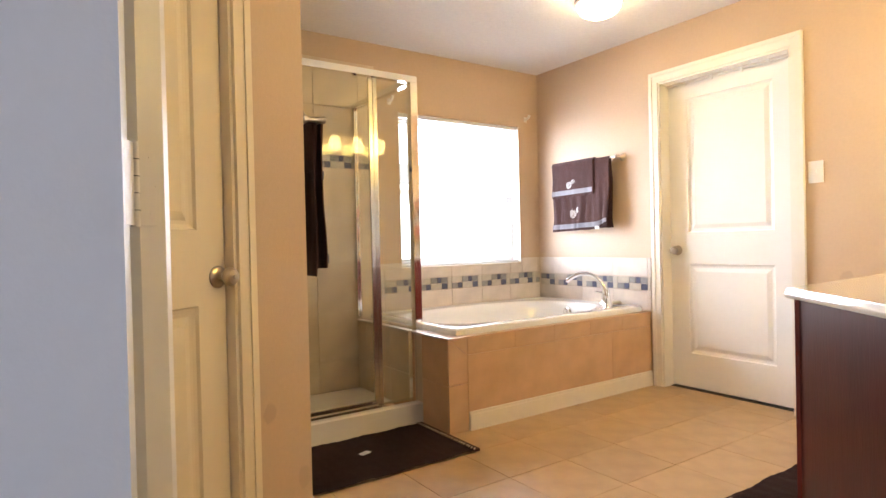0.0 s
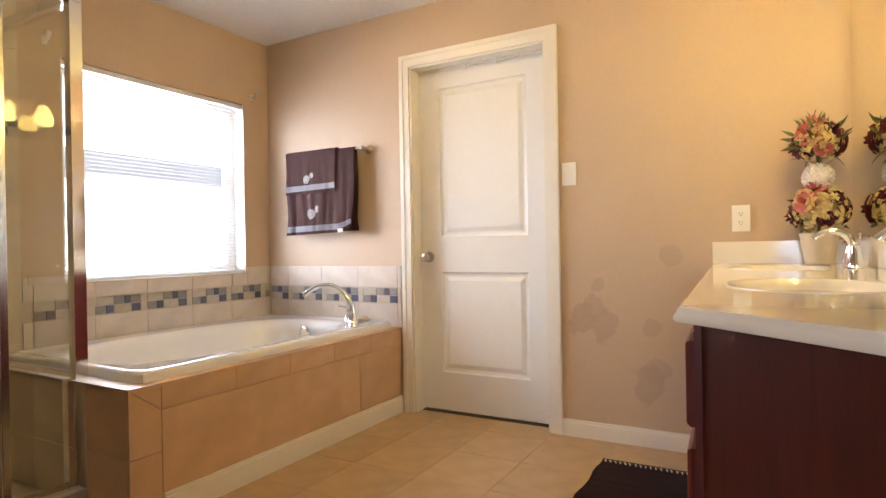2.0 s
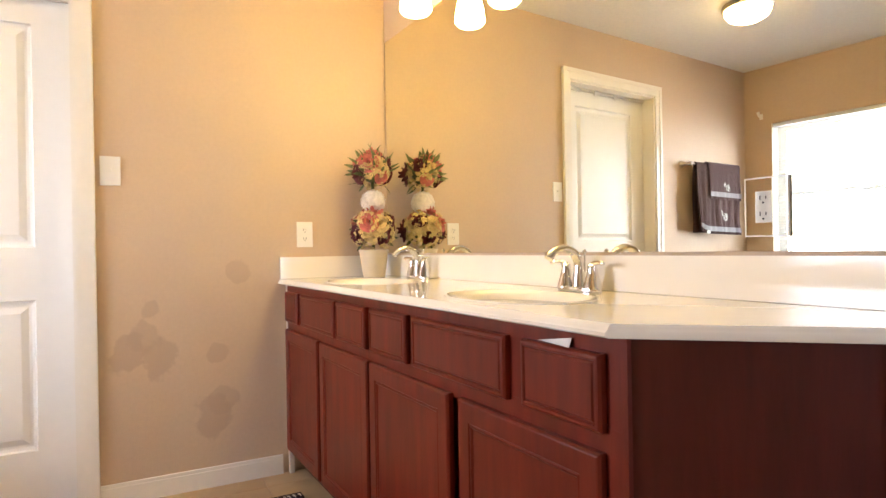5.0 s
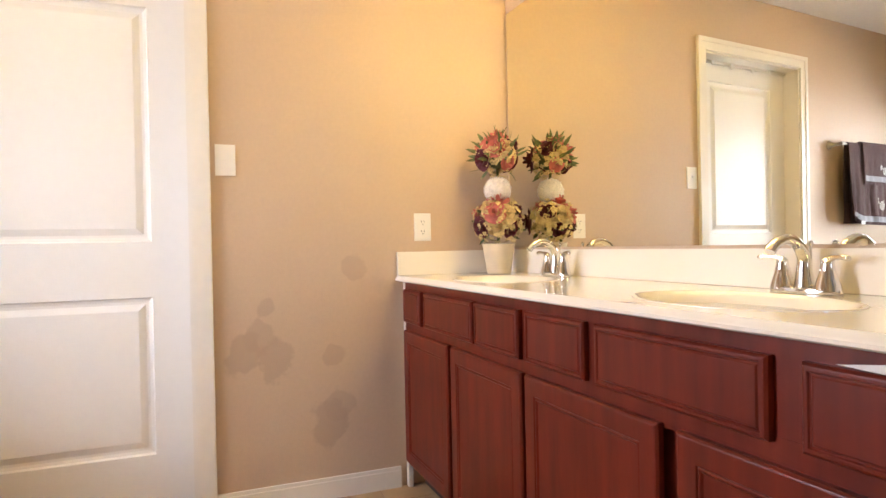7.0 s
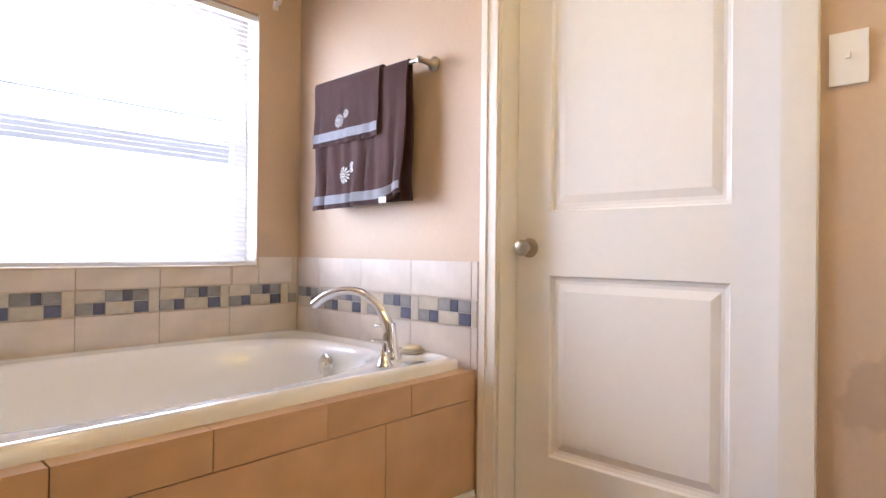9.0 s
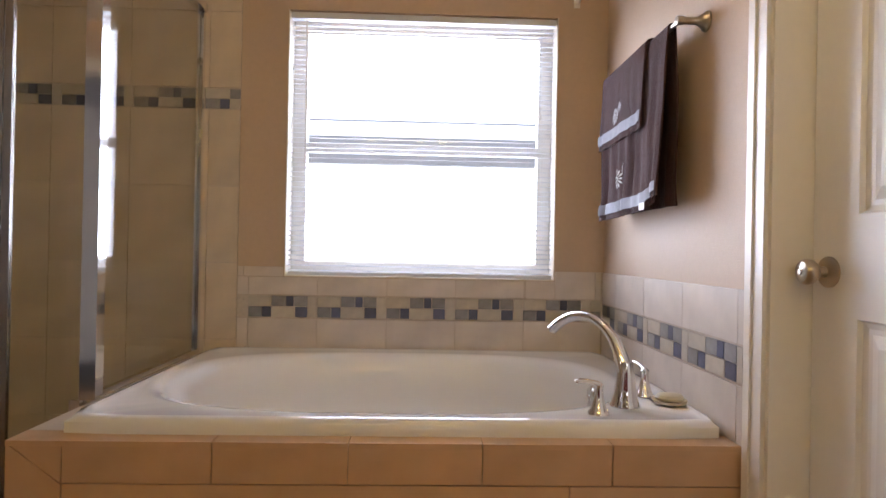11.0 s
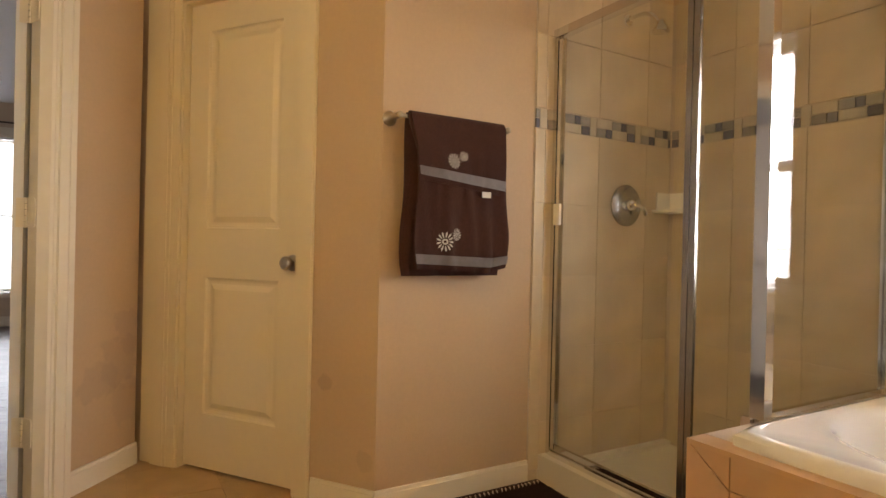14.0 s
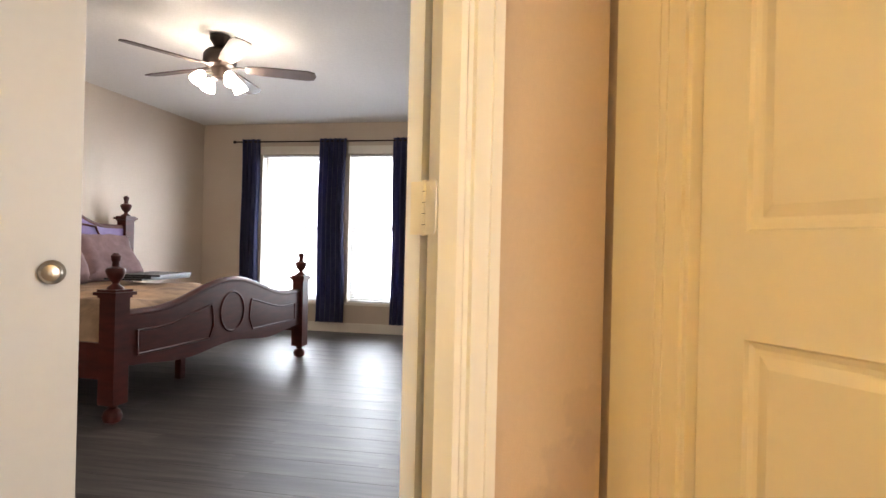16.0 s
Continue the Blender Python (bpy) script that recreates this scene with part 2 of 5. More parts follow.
# ---- building helpers ----
def finish(name, bm, mat, bevel=0.0, smooth=False):
    me = bpy.data.meshes.new(name)
    if bevel:
        bmesh.ops.bevel(bm, geom=[e for e in bm.edges if len(e.link_faces) == 2 and e.calc_face_angle(0) > 0.6], offset=bevel, segments=2, profile=0.6, affect="EDGES")
    bmesh.ops.recalc_face_normals(bm, faces=bm.faces)
    bm.to_mesh(me)
    bm.free()
    for m in mat if isinstance(mat, (list, tuple)) else [mat]:
        me.materials.append(m)
    if smooth:
        for p in me.polygons:
            p.use_smooth = True
        me.set_sharp_from_angle(angle=radians(40))
    return me


def thing(name, bm, mat, label, category, group="", bevel=0.0, smooth=False, kind="", m=None):
    ob = new(name, finish(name, bm, mat, bevel, smooth))
    if m is not None:
        ob.matrix_basis = m
    return tagged(ob, label, category, group, kind)


def root(name, label, category, m, group=""):
    ob = new(name)
    ob.empty_display_size = 0.1
    ob.matrix_basis = m
    return tagged(ob, label, category, group)


def part(name, bm, mat, parent, label="", bevel=0.0, smooth=False, m=None):
    ob = new(name, finish(name, bm, mat, bevel, smooth))
    ob.parent = parent
    if m is not None:
        ob.matrix_basis = m
    return tagged(ob, label)


def B(*boxes, bm=None):
    """A mesh of boxes, each x0, x1, y0, y1, z0, z1."""
    bm = bm or bmesh.new()
    for x0, x1, y0, y1, z0, z1 in boxes:
        v = [bm.verts.new((x, y, z)) for z in (z0, z1) for y in (y0, y1) for x in (x0, x1)]
        for f in ((0, 2, 3, 1), (4, 5, 7, 6), (0, 1, 5, 4), (2, 6, 7, 3), (0, 4, 6, 2), (1, 3, 7, 5)):
            bm.faces.new([v[i] for i in f])
    return bm


def prism(points, z0, z1, bm=None):
    """An upright block over a plan outline."""
    bm = bm or bmesh.new()
    lo, hi = [bm.verts.new((x, y, z0)) for x, y in points], [bm.verts.new((x, y, z1)) for x, y in points]
    bm.faces.new(lo[::-1])
    bm.faces.new(hi)
    for i in range(len(points)):
        j = (i + 1) % len(points)
        bm.faces.new((lo[i], lo[j], hi[j], hi[i]))
    return bm


def turned(profile, steps=20, bm=None, at=(0, 0, 0), axis="z", squash=1.0):
    """A turned solid from (radius, height) pairs, about z, or lying along x or y."""
    bm = bm or bmesh.new()
    rings = []
    for r, h in profile:
        ring = []
        for i in range(steps):
            a = 2 * math.pi * i / steps
            c, s = r * math.cos(a), r * math.sin(a) * squash
            p = {"z": (c, s, h), "y": (c, h, s), "x": (h, c, s)}[axis]
            ring.append(bm.verts.new(Vector(p) + Vector(at)))
        rings.append(ring)
    for a, b in zip(rings, rings[1:]):
        for i in range(steps):
            j = (i + 1) % steps
            bm.faces.new((a[i], a[j], b[j], b[i]))
    bm.faces.new(rings[0][::-1])
    bm.faces.new(rings[-1])
    return bm


def tube(points, radii, steps=12, bm=None, squash=None):
    """A round bar along points; radii one or one for each point."""
    bm = bm or bmesh.new()
    pts = [Vector(p) for p in points]
    radii = radii if isinstance(radii, (list, tuple)) else [radii] * len(pts)
    rings, side = [], None
    for i, p in enumerate(pts):
        d = (pts[min(i + 1, len(pts) - 1)] - pts[max(i - 1, 0)]).normalized()
        if side is None:
            side = d.orthogonal().normalized()
        side = (side - d * side.dot(d)).normalized()
        up = d.cross(side)
        rings.append([bm.verts.new(p + (side * math.cos(2 * math.pi * k / steps) + up * math.sin(2 * math.pi * k / steps)) * radii[i]) for k in range(steps)])
    for a, b in zip(rings, rings[1:]):
        for i in range(steps):
            j = (i + 1) % steps
            bm.faces.new((a[i], a[j], b[j], b[i]))
    bm.faces.new(rings[0][::-1])
    bm.faces.new(rings[-1])
    return bm


def arc(points, n=6):
    """A smooth line through points."""
    out, p = [], [Vector(q) for q in points]
    for i in range(len(p) - 1):
        a, b, c, d = p[max(i - 1, 0)], p[i], p[i + 1], p[min(i + 2, len(p) - 1)]
        for k in range(n):
            t = k / n
            out.append(0.5 * ((2 * b) + (c - a) * t + (2 * a - 5 * b + 4 * c - d) * t * t + (3 * b - a - 3 * c + d) * t ** 3))
    return out + [p[-1]]


def along(x, y, dx, dy):
    """A wall's frame: local x along the wall, y into it, z up."""
    n = math.hypot(dx, dy)
    dx, dy = dx / n, dy / n
    return Matrix(((dx, -dy, 0, x), (dy, dx, 0, y), (0, 0, 1, 0), (0, 0, 0, 1)))

# ---- the large structure ----
CEILING, BEDCEIL = 2.385, 2.475
CX, CY, VX, VY = -0.43, 1.79, 0.565, 2.504
CLOSET = along(CX, CY, VX - CX, VY - CY)
EX, EY = 0.905, 0.655
ENTRY = along(EX, EY, CX - EX, CY - EY)
ENTRY_LONG, CLOSET_LONG = math.hypot(CX - EX, CY - EY), math.hypot(VX - CX, VY - CY)
EAST = along(3.2, 4.075, 0, -1)
BEDX = -5.45


def wall(name, bm, mat, label, m=None):
    return thing(name, bm, mat, label, "wall", kind="structure", m=m)


NORTH = wall("wall_north", B((0.45, 1.862, 4.075, 4.215, 0, CEILING), (2.99, 3.34, 4.075, 4.215, 0, CEILING), (1.862, 2.99, 4.075, 4.215, 0, 0.828), (1.862, 2.99, 4.075, 4.215, 1.936, CEILING)), WALL, "tan painted wall with a wide window over the bathtub")
DOOR_Y0, DOOR_Y1 = 2.068, 2.918
EASTW = wall("wall_east", B((3.2, 3.34, 0.50, DOOR_Y0, 0, CEILING), (3.2, 3.34, DOOR_Y1, 4.073, 0, CEILING), (3.2, 3.34, DOOR_Y0, DOOR_Y1, 2.045, CEILING)), WALL_E, "tan painted wall with a white panelled door")
SQ = pose(3.2, 0.771, 0, 0, 0, 3.0) @ pose(-3.2, -0.771, 0)
wall("wall_south", B((0.87, 3.194, 0.63, 0.771, 0, CEILING)), WALL, "tan painted wall behind the vanity mirror", SQ)
WESTW = wall("wall_west", B((0.45, 0.565, 2.504, 4.073, 0, CEILING)), WALL, "tan painted wall with a towel bar beside the shower")
wall("wall_closet", B((-0.075, 0.204, 0, 0.11, 0, CEILING), (0.863, CLOSET_LONG, 0, 0.11, 0, CEILING), (0.204, 0.863, 0, 0.11, 2.045, CEILING)), WALL_C, "angled tan wall with a narrow closet door", CLOSET)
O0, O1 = ENTRY_LONG - 1.640, ENTRY_LONG - 0.478
wall("wall_entry", B((0.0, O0, 0, 0.115, 0, CEILING), (O1, ENTRY_LONG - 0.045, 0, 0.115, 0, CEILING), (O0, O1, 0, 0.115, 2.06, CEILING)), WALL_EN, "angled tan wall with the opening to the bedroom", ENTRY)
wall("wall_behind_door", B((3.42, 3.5, 1.9, 3.1, 0, CEILING)), WALL, "plain wall closing the room behind the door")
wall("wall_closet_back", B((0.1, 1.1, 0.45, 0.5, 0, CEILING)), WALL, "plain wall closing the closet", CLOSET)

PLAN = [(3.5, 0.45), (3.5, 4.215), (0.45, 4.215), (0.45, 2.56), (CX - 0.05, CY + 0.05), (0.66, 0.63)]
thing("floor", prism([(3.5, 0.45), (3.5, 4.215), (0.3, 4.215), (-0.3, 2.4), (CX - 0.06, CY - 0.03), (0.80, 0.55)], -0.1, -0.004), GROUT, "bathroom floor bed of tan grout", "floor", kind="structure")
FLOOR = bpy.data.objects["floor"]
thing("ceiling", prism([(3.5, 0.45), (3.5, 4.215), (0.3, 4.215), (-0.3, 2.4), (CX - 0.06, CY - 0.03), (0.80, 0.50)], CEILING, CEILING + 0.1), CEIL, "white textured bathroom ceiling", "ceiling", kind="structure")

# bedroom shell
wins = [(-1.83, -1.05), (-0.72, -0.14), (0.20, 0.98)]
spans, last = [], -2.75
for a, b in wins:
    spans += [(BEDX - 0.14, BEDX, last, a, 0, BEDCEIL), (BEDX - 0.14, BEDX, a, b, 0, 0.35), (BEDX - 0.14, BEDX, a, b, 2.10, BEDCEIL)]
    last = b
spans.append((BEDX - 0.14, BEDX, last, 3.3, 0, BEDCEIL))
wall("bedroom_wall_west", B(*spans), BEDWALL, "greige bedroom wall with three tall windows")
wall("bedroom_wall_south", B((BEDX, 0.75, -2.75, -2.62, 0, BEDCEIL)), BEDWALL, "greige bedroom wall behind the headboard")
wall("bedroom_wall_north", B((BEDX, -0.6, 3.2, 3.3, 0, BEDCEIL)), BEDWALL, "plain greige bedroom wall")
wall("bedroom_wall_east", B((0.66, 0.765, -2.62, 0.6, 0, BEDCEIL), (-0.6, -0.5, 1.9, 3.2, 0, BEDCEIL), (0.66, 0.765, 0.6, 0.62, 0, BEDCEIL)), BEDWALL, "plain greige bedroom wall")
thing("bedroom_ceiling", prism([(BEDX, -2.75), (0.77, -2.75), (0.77, 0.64), (0.62, 0.75), (-0.5, 1.72), (-0.6, 3.3), (BEDX, 3.3)], BEDCEIL, BEDCEIL + 0.1), CEIL, "white textured bedroom ceiling", "ceiling", kind="structure")
BFLOOR = thing("bedroom_floor", prism([(BEDX, -2.75), (0.77, -2.75), (0.77, 0.62), (0.66, 0.70), (CX - 0.06, CY - 0.03), (-0.6, 3.3), (BEDX, 3.3)], -0.1, -0.006), GROUT, "bedroom subfloor under grey wood planks", "floor", kind="structure")
# wall over the entry between the two ceilings
thing("ground", B((-60, 60, -60, 60, -0.4, -0.25)), FLOORT, "plain pale ground outside the house", "ground", kind="structure")
thing("backdrop_north", B((-4, 9, 9.0, 9.1, -1, 6)), OUTSIDE, "overexposed bright daylight outside the window", "backdrop", kind="structure")
thing("backdrop_roof", B((-4, 9, 8.86, 8.9, 2.00, 2.35)), OUTROOF, "pale neighbouring roof band seen through the blinds", "backdrop", kind="structure")
thing("outside_wire", B((-4, 9, 8.84, 8.855, 2.53, 2.545)), OUTWIRE, "thin grey wire across the sky outside the window", "wire", kind="structure")
thing("backdrop_west", B((-12.1, -12, -12, 9, -1, 6)), OUTSIDE, "overexposed bright daylight outside the bedroom", "backdrop", kind="structure")


def baseboard(name, m, a, b, high=0.085, y=-0.014):
    bm = B((a, b, y, -0.001, 0, high - 0.014), (a, b, y + 0.004, -0.001, high - 0.014, high))
    return thing(name, bm, TRIM, "white painted baseboard", "baseboard", kind="structure", m=m, bevel=0.002)


def casing(name, m, a, b, high, deep, width=0.06, far=True, label="white painted door casing with a stepped profile"):
    """Casing and jamb round an opening from a to b in a wall's frame; its lining runs deep into the wall."""
    t = root(name, label, "door frame", m)
    t["kind"] = "structure"
    r = 0.006
    for side, x0, x1 in (("casing", a - width + r, a + r), ("casing", b - r, b + width - r)):
        inner = x1 if x1 < (a + b) / 2 else x0
        s = -1 if inner == x1 else 1
        bm = B((min(inner, inner + s * width), max(inner, inner + s * width), -0.012, -0.001, 0, high + width - r))
        lo, hi = sorted((inner + s * width * 0.58, inner + s * width * 0.96))
        B((lo, hi, -0.017, -0.011, 0, high + width * 0.955), bm=bm)
        part(side, bm, TRIM, t, bevel=0.003)
    bm = B((a - 0.001, b + 0.001, -0.0128, -0.001, high - r, high + width - r), (a - width * 0.5, b + width * 0.5, -0.0178, -0.011, high + width * 0.575, high + width * 0.945))
    part("head_casing", bm, TRIM, t, bevel=0.003)
    part("jamb", B((a, a + 0.018, -0.001, deep, 0, high)), TRIM, t)
    part("jamb", B((b - 0.018, b, -0.001, deep, 0, high)), TRIM, t)
    part("head_jamb", B((a + 0.018, b - 0.018, -0.001, deep, high - 0.018, high)), TRIM, t)
    return t


def slab(parent_name, label, m, w, h, stile, rails, mat=DOORM, thick=0.035, knob_x=None, knob_mat=NICKEL, knob_z=0.905, knob_back=True, category="door"):
    """A two-panel moulded door, front face at local y 0, hinged body going to y thick. rails: z of the lower panel and of the upper one."""
    t = root(parent_name, label, category, m)
    (a0, a1), (b0, b1) = rails
    bm = B((0, stile, 0, thick, 0, h), (w - stile, w, 0, thick, 0, h), (stile, w - stile, 0, thick, 0, a0), (stile, w - stile, 0, thick, a1, b0), (stile, w - stile, 0, thick, b1, h))
    part("door_leaf", bm, mat, t)
    for z0, z1 in rails:
        for y, s in ((0.0, 1), (thick, -1)):
            bm = bmesh.new()
            x0, x1 = stile, w - stile
            loops = []
            for inset, d in ((0, 0.0), (0.005, 0.009), (0.016, 0.012), (0.026, 0.012), (0.050, 0.003)):
                loops.append([bm.verts.new(p) for p in ((x0 + inset, y + s * d, z0 + inset), (x1 - inset, y + s * d, z0 + inset), (x1 - inset, y + s * d, z1 - inset), (x0 + inset, y + s * d, z1 - inset))])
            for p, q in zip(loops, loops[1:]):
                for i in range(4):
                    bm.faces.new((p[i], p[(i + 1) % 4], q[(i + 1) % 4], q[i]))
            bm.faces.new(loops[-1])
            part("panel", bm, mat, t)
    if knob_x is not None:
        for s in ((-1, 1) if knob_back else (-1,)):
            y0 = 0 if s < 0 else thick
            prof = [(0.033, 0), (0.033, 0.004), (0.028, 0.008), (0.012, 0.011), (0.011, 0.026), (0.020, 0.032), (0.027, 0.042), (0.027, 0.052), (0.021, 0.060), (0.008, 0.063)]
            bm = turned([(r, y0 + s * d) for r, d in prof], 24, at=(knob_x, 0, knob_z), axis="y")
            k = part("door_knob", bm, knob_mat, t, "satin nickel door knob", smooth=True)
            part("keyhole", turned([(0.006, y0 + s * 0.0625), (0.006, y0 + s * 0.0655)], 12, at=(knob_x, 0, knob_z), axis="y"), knob_mat, t)
    return t


casing("trim", EAST, 4.075 - DOOR_Y1, 4.075 - DOOR_Y0, 2.045, 0.138, 0.066)
slab("door_water_closet", "white two-panel door, shut, with a satin knob", along(3.292, DOOR_Y1 - 0.021, 0, -1), 0.808, 2.020, 0.130, ((0.225, 0.815), (1.022, 1.90)), knob_x=0.05, knob_back=False)
bpy.data.objects["door_water_closet"].location.z = 0.012
thing("door_top_stop", B((0.02, 0.83, 0.075, 0.09, 2.012, 2.026)), TRIM, "thin stop strip over the closed door", "trim", kind="structure", m=along(3.2, DOOR_Y1, 0, -1))
for dy, low in ((0.16, 0.010), (0.33, 0.022), (0.52, 0.024), (0.68, 0.016)):
    thing("door_bumper", B((dy, dy + 0.018, 0.066, 0.0745, 2.014 - low, 2.024)), PLAST, "small pale bumper tab under the head of the door frame", "bumper", bevel=0.002, group="bumper tabs over the door", m=along(3.2, DOOR_Y1, 0, -1))
# Black floor strip added as the shade in the gap below the leaf.
thing("threshold", B((3.27, 3.40, DOOR_Y0, DOOR_Y1, -0.003, 0.004)), SLOT, "dark strip painting the shaded gap under the door", "threshold", kind="structure")
CT = casing("closet_trim", CLOSET, 0.205, 0.862, 2.045, 0.108, 0.075)
part("casing_filler", B((0.004, 0.1355, -0.0120, -0.001, 0, 2.112)), CLOSETM, CT)
part("casing_bead", B((0.078, 0.150, -0.0215, -0.0180, 0, 2.112), (0.078, 0.1355, -0.0180, -0.0121, 0, 2.112)), CLOSETM, CT, bevel=0.003)
slab("closet_door", "narrow cream two-panel closet door, shut", CLOSET @ pose(0.226, 0.030, 0.012), 0.615, 2.015, 0.108, ((0.235, 0.828), (1.04, 1.895)), mat=CLOSETM, knob_x=0.583, knob_back=False)
for ob in CT.children:
    if ob.data:
        ob.data.materials[0] = CLOSETM
ET = casing("entry_trim", ENTRY, O0, O1, 2.06, 0.113, 0.072)
# stop strips in the entry jamb
thing("entry_stop", B((O1 - 0.03, O1 - 0.018, 0.035, 0.075, 0, 2.04), (O0 + 0.018, O0 + 0.03, 0.035, 0.075, 0, 2.04)), TRIM, "narrow door stop in the entry jamb", "trim", kind="structure", m=ENTRY, bevel=0.003)

# the open bedroom door leaf, hung on the entry jamb
BXH, BYH = -0.096, 1.380
leaf = slab("entry_door", "white bedroom door standing wide open, cool daylight tinted into its paint", along(-0.104, 1.370, -0.96, 0.28) @ pose(0, 0, 0.012), 0.86, 2.02, 0.17, ((0.225, 0.815), (1.022, 1.90)), mat=DOOR_COOL, knob_x=0.80)


def hinge(m, z, parent_label=""):
    t = new("hinge")
    t.parent = ET
    t.matrix_basis = ET.matrix_basis.inverted() @ m @ pose(0, 0, z)
    t["label"] = "cream painted butt hinge"
    part("barrel", turned([(0.006, 0), (0.006, 0.112)], 12), TRIM, t, smooth=True)
    for k in range(4):
        part("knuckle_joint", turned([(0.0064, 0.0224 * (k + 1) - 0.001), (0.0064, 0.0224 * (k + 1))], 12), SLOT, t)
    r, corner = 0.012, []
    for cx, cz, a0 in ((0.050 - r, 0.110 - r, 90), (0.050 - r, 0.002 + r, 0)):
        corner += [(cx + r * math.cos(radians(a0 - 18 * i)), cz + r * math.sin(radians(a0 - 18 * i))) for i in range(6)]
    bm = prism([(0.003, 0.110)] + corner + [(0.003, 0.002)], -0.0015, 0.0015)
    bmesh.ops.rotate(bm, verts=bm.verts, cent=(0, 0, 0), matrix=Matrix.Rotation(radians(90), 3, "X"))
    part("plate", bm, TRIM, t)
    for k, (px, pz) in enumerate(((0.026, 0.018), (0.036, 0.056), (0.026, 0.094))):
        part("screw", turned([(0.004, 0), (0.003, 0.0012)], 10, at=(px, -0.0028, pz), axis="y"), TRIM, t)
    part("plate", B((-0.036, -0.003, -0.0015, 0.0015, 0.002, 0.110)), TRIM, t, m=pose(0, 0, 0, 0, 0, 24.8))
    return t


JD = (0.78, 0.626)
part("jamb_rabbet", prism([(-0.123, 1.385), (-0.090, 1.3885), (-0.055, 1.4165), (-0.043, 1.456), (-0.053, 1.467)], 0.0, 2.04), TRIM, ET, m=ET.matrix_basis.inverted())
for z in (0.22, 1.03, 1.78):
    hinge(along(BXH, BYH, *JD) @ pose(0, 0, 0), z)
slab("bedroom_hall_door", "white panelled bedroom door ajar, with a keyed knob", along(0.28, -0.31, -0.635, 0.70), 0.91, 2.03, 0.19, ((0.225, 0.815), (1.022, 1.90)), knob_x=0.845)
bpy.data.objects["bedroom_hall_door"].location.z = 0.012

baseboard("baseboard_east", EAST, 4.075 - DOOR_Y0 + 0.061, 4.075 - 1.297)
baseboard("baseboard_west", along(0.565, 2.504, 0, 1), 0.0, 0.70, 0.095)
baseboard("baseboard_closet_right", CLOSET, 0.943, CLOSET_LONG, 0.095)
baseboard("baseboard_entry", ENTRY, O1 + 0.067, ENTRY_LONG - 0.045, 0.095)
baseboard("baseboard_bedroom", along(BEDX, -2.62, 0, 1), 0.0, 5.8, 0.11)
baseboard("baseboard_bedroom_south", along(0.66, -2.62, -1, 0), 0.0, 6.1, 0.11)

# ---- windows ----
def window(name, m, w, h, label, blind_label, sill=True, wand=True, gap_to=1.0):
    """A single-hung window with a mini blind, in a wall's frame with its lower corner at the origin; the room side is -y."""
    t = root(name, label, "window", m)
    t["kind"] = "structure"
    f = 0.062
    part("window_frame", B((0, w, 0.10, 0.14, 0, f), (0, w, 0.10, 0.14, h - f, h), (0, f, 0.10, 0.14, f, h - f), (w - f, w, 0.10, 0.14, f, h - f)), PLAST, t, bevel=0.002)
    part("meeting_rail", B((f, w - f, 0.095, 0.125, h * 0.5 - 0.02, h * 0.5 + 0.02)), PLAST, t, bevel=0.002)
    for z0, z1 in ((f, h * 0.5 - 0.02), (h * 0.5 + 0.02, h - f)):
        p = part("pane", B((f, w - f, 0.112, 0.116, z0, z1)), WGLASS, t)
        p.visible_shadow = False
    part("reveal_liner", B((0.0005, 0.004, 0.0, 0.098, 0.0005, h - 0.0005), (w - 0.004, w - 0.0005, 0.0, 0.098, 0.0005, h - 0.0005), (0.0045, w - 0.0045, 0.0, 0.098, 0.0005, 0.004)), TRIM, t)
    if sill:
        part("window_sill", B((-0.02, w + 0.02, -0.025, 0.10, -0.03, -0.0005)), TRIM, t, bevel=0.004)
    b = root("window_blind", blind_label, "blind", m @ pose(0, 0.026, 0))
    part("head_rail", B((0.008, w - 0.008, -0.015, 0.020, h - 0.030, h - 0.004)), BLIND, b, bevel=0.002)
    part("bottom_rail", B((0.010, w - 0.010, -0.011, 0.013, 0.006, 0.020)), BLIND, b, bevel=0.002)
    bm = bmesh.new()
    n = int((h - 0.06) / 0.0205)
    rnd = random.Random(int(w * 1000))
    for i in range(n):
        z = 0.028 + i * 0.0205 + rnd.uniform(-0.0007, 0.0007)
        rows = []
        for y, dz in ((-0.012, -0.0035), (0.0, 0.001), (0.012, 0.0005)):
            rows.append([bm.verts.new((x, y, z + dz + 0.0006 * math.sin(x * 9 + i))) for x in (0.010, w / 2, w - 0.010)])
        for a, c in zip(rows, rows[1:]):
            for k in range(2):
                bm.faces.new((a[k], a[k + 1], c[k + 1], c[k]))
    ext = bmesh.ops.solidify(bm, geom=bm.faces[:], thickness=0.0008)
    s = part("slats", bm, BLIND, b)
    s["kind"] = "stuff"
    for x in (0.12, w / 2, w - 0.12):
        part("ladder_cord", B((x - 0.001, x + 0.001, -0.0135, -0.0125, 0.02, h - 0.03)), BLIND, b)
    if wand:
        part("wand", tube([(0.075, -0.022, h - 0.04), (0.077, -0.024, h - 0.65)], 0.0035, 8), PLAST, b, smooth=True)
        part("lift_cord", tube([(w - 0.07, -0.018, h - 0.04), (w - 0.07, -0.019, h - 0.40)], 0.0015, 6), BLIND, b)
        part("cord_tassel", turned([(0.003, 0), (0.006, 0.004), (0.004, 0.03), (0.002, 0.034)], 10, at=(w - 0.07, -0.019, h - 0.43)), PLAST, b, smooth=True)
    return t


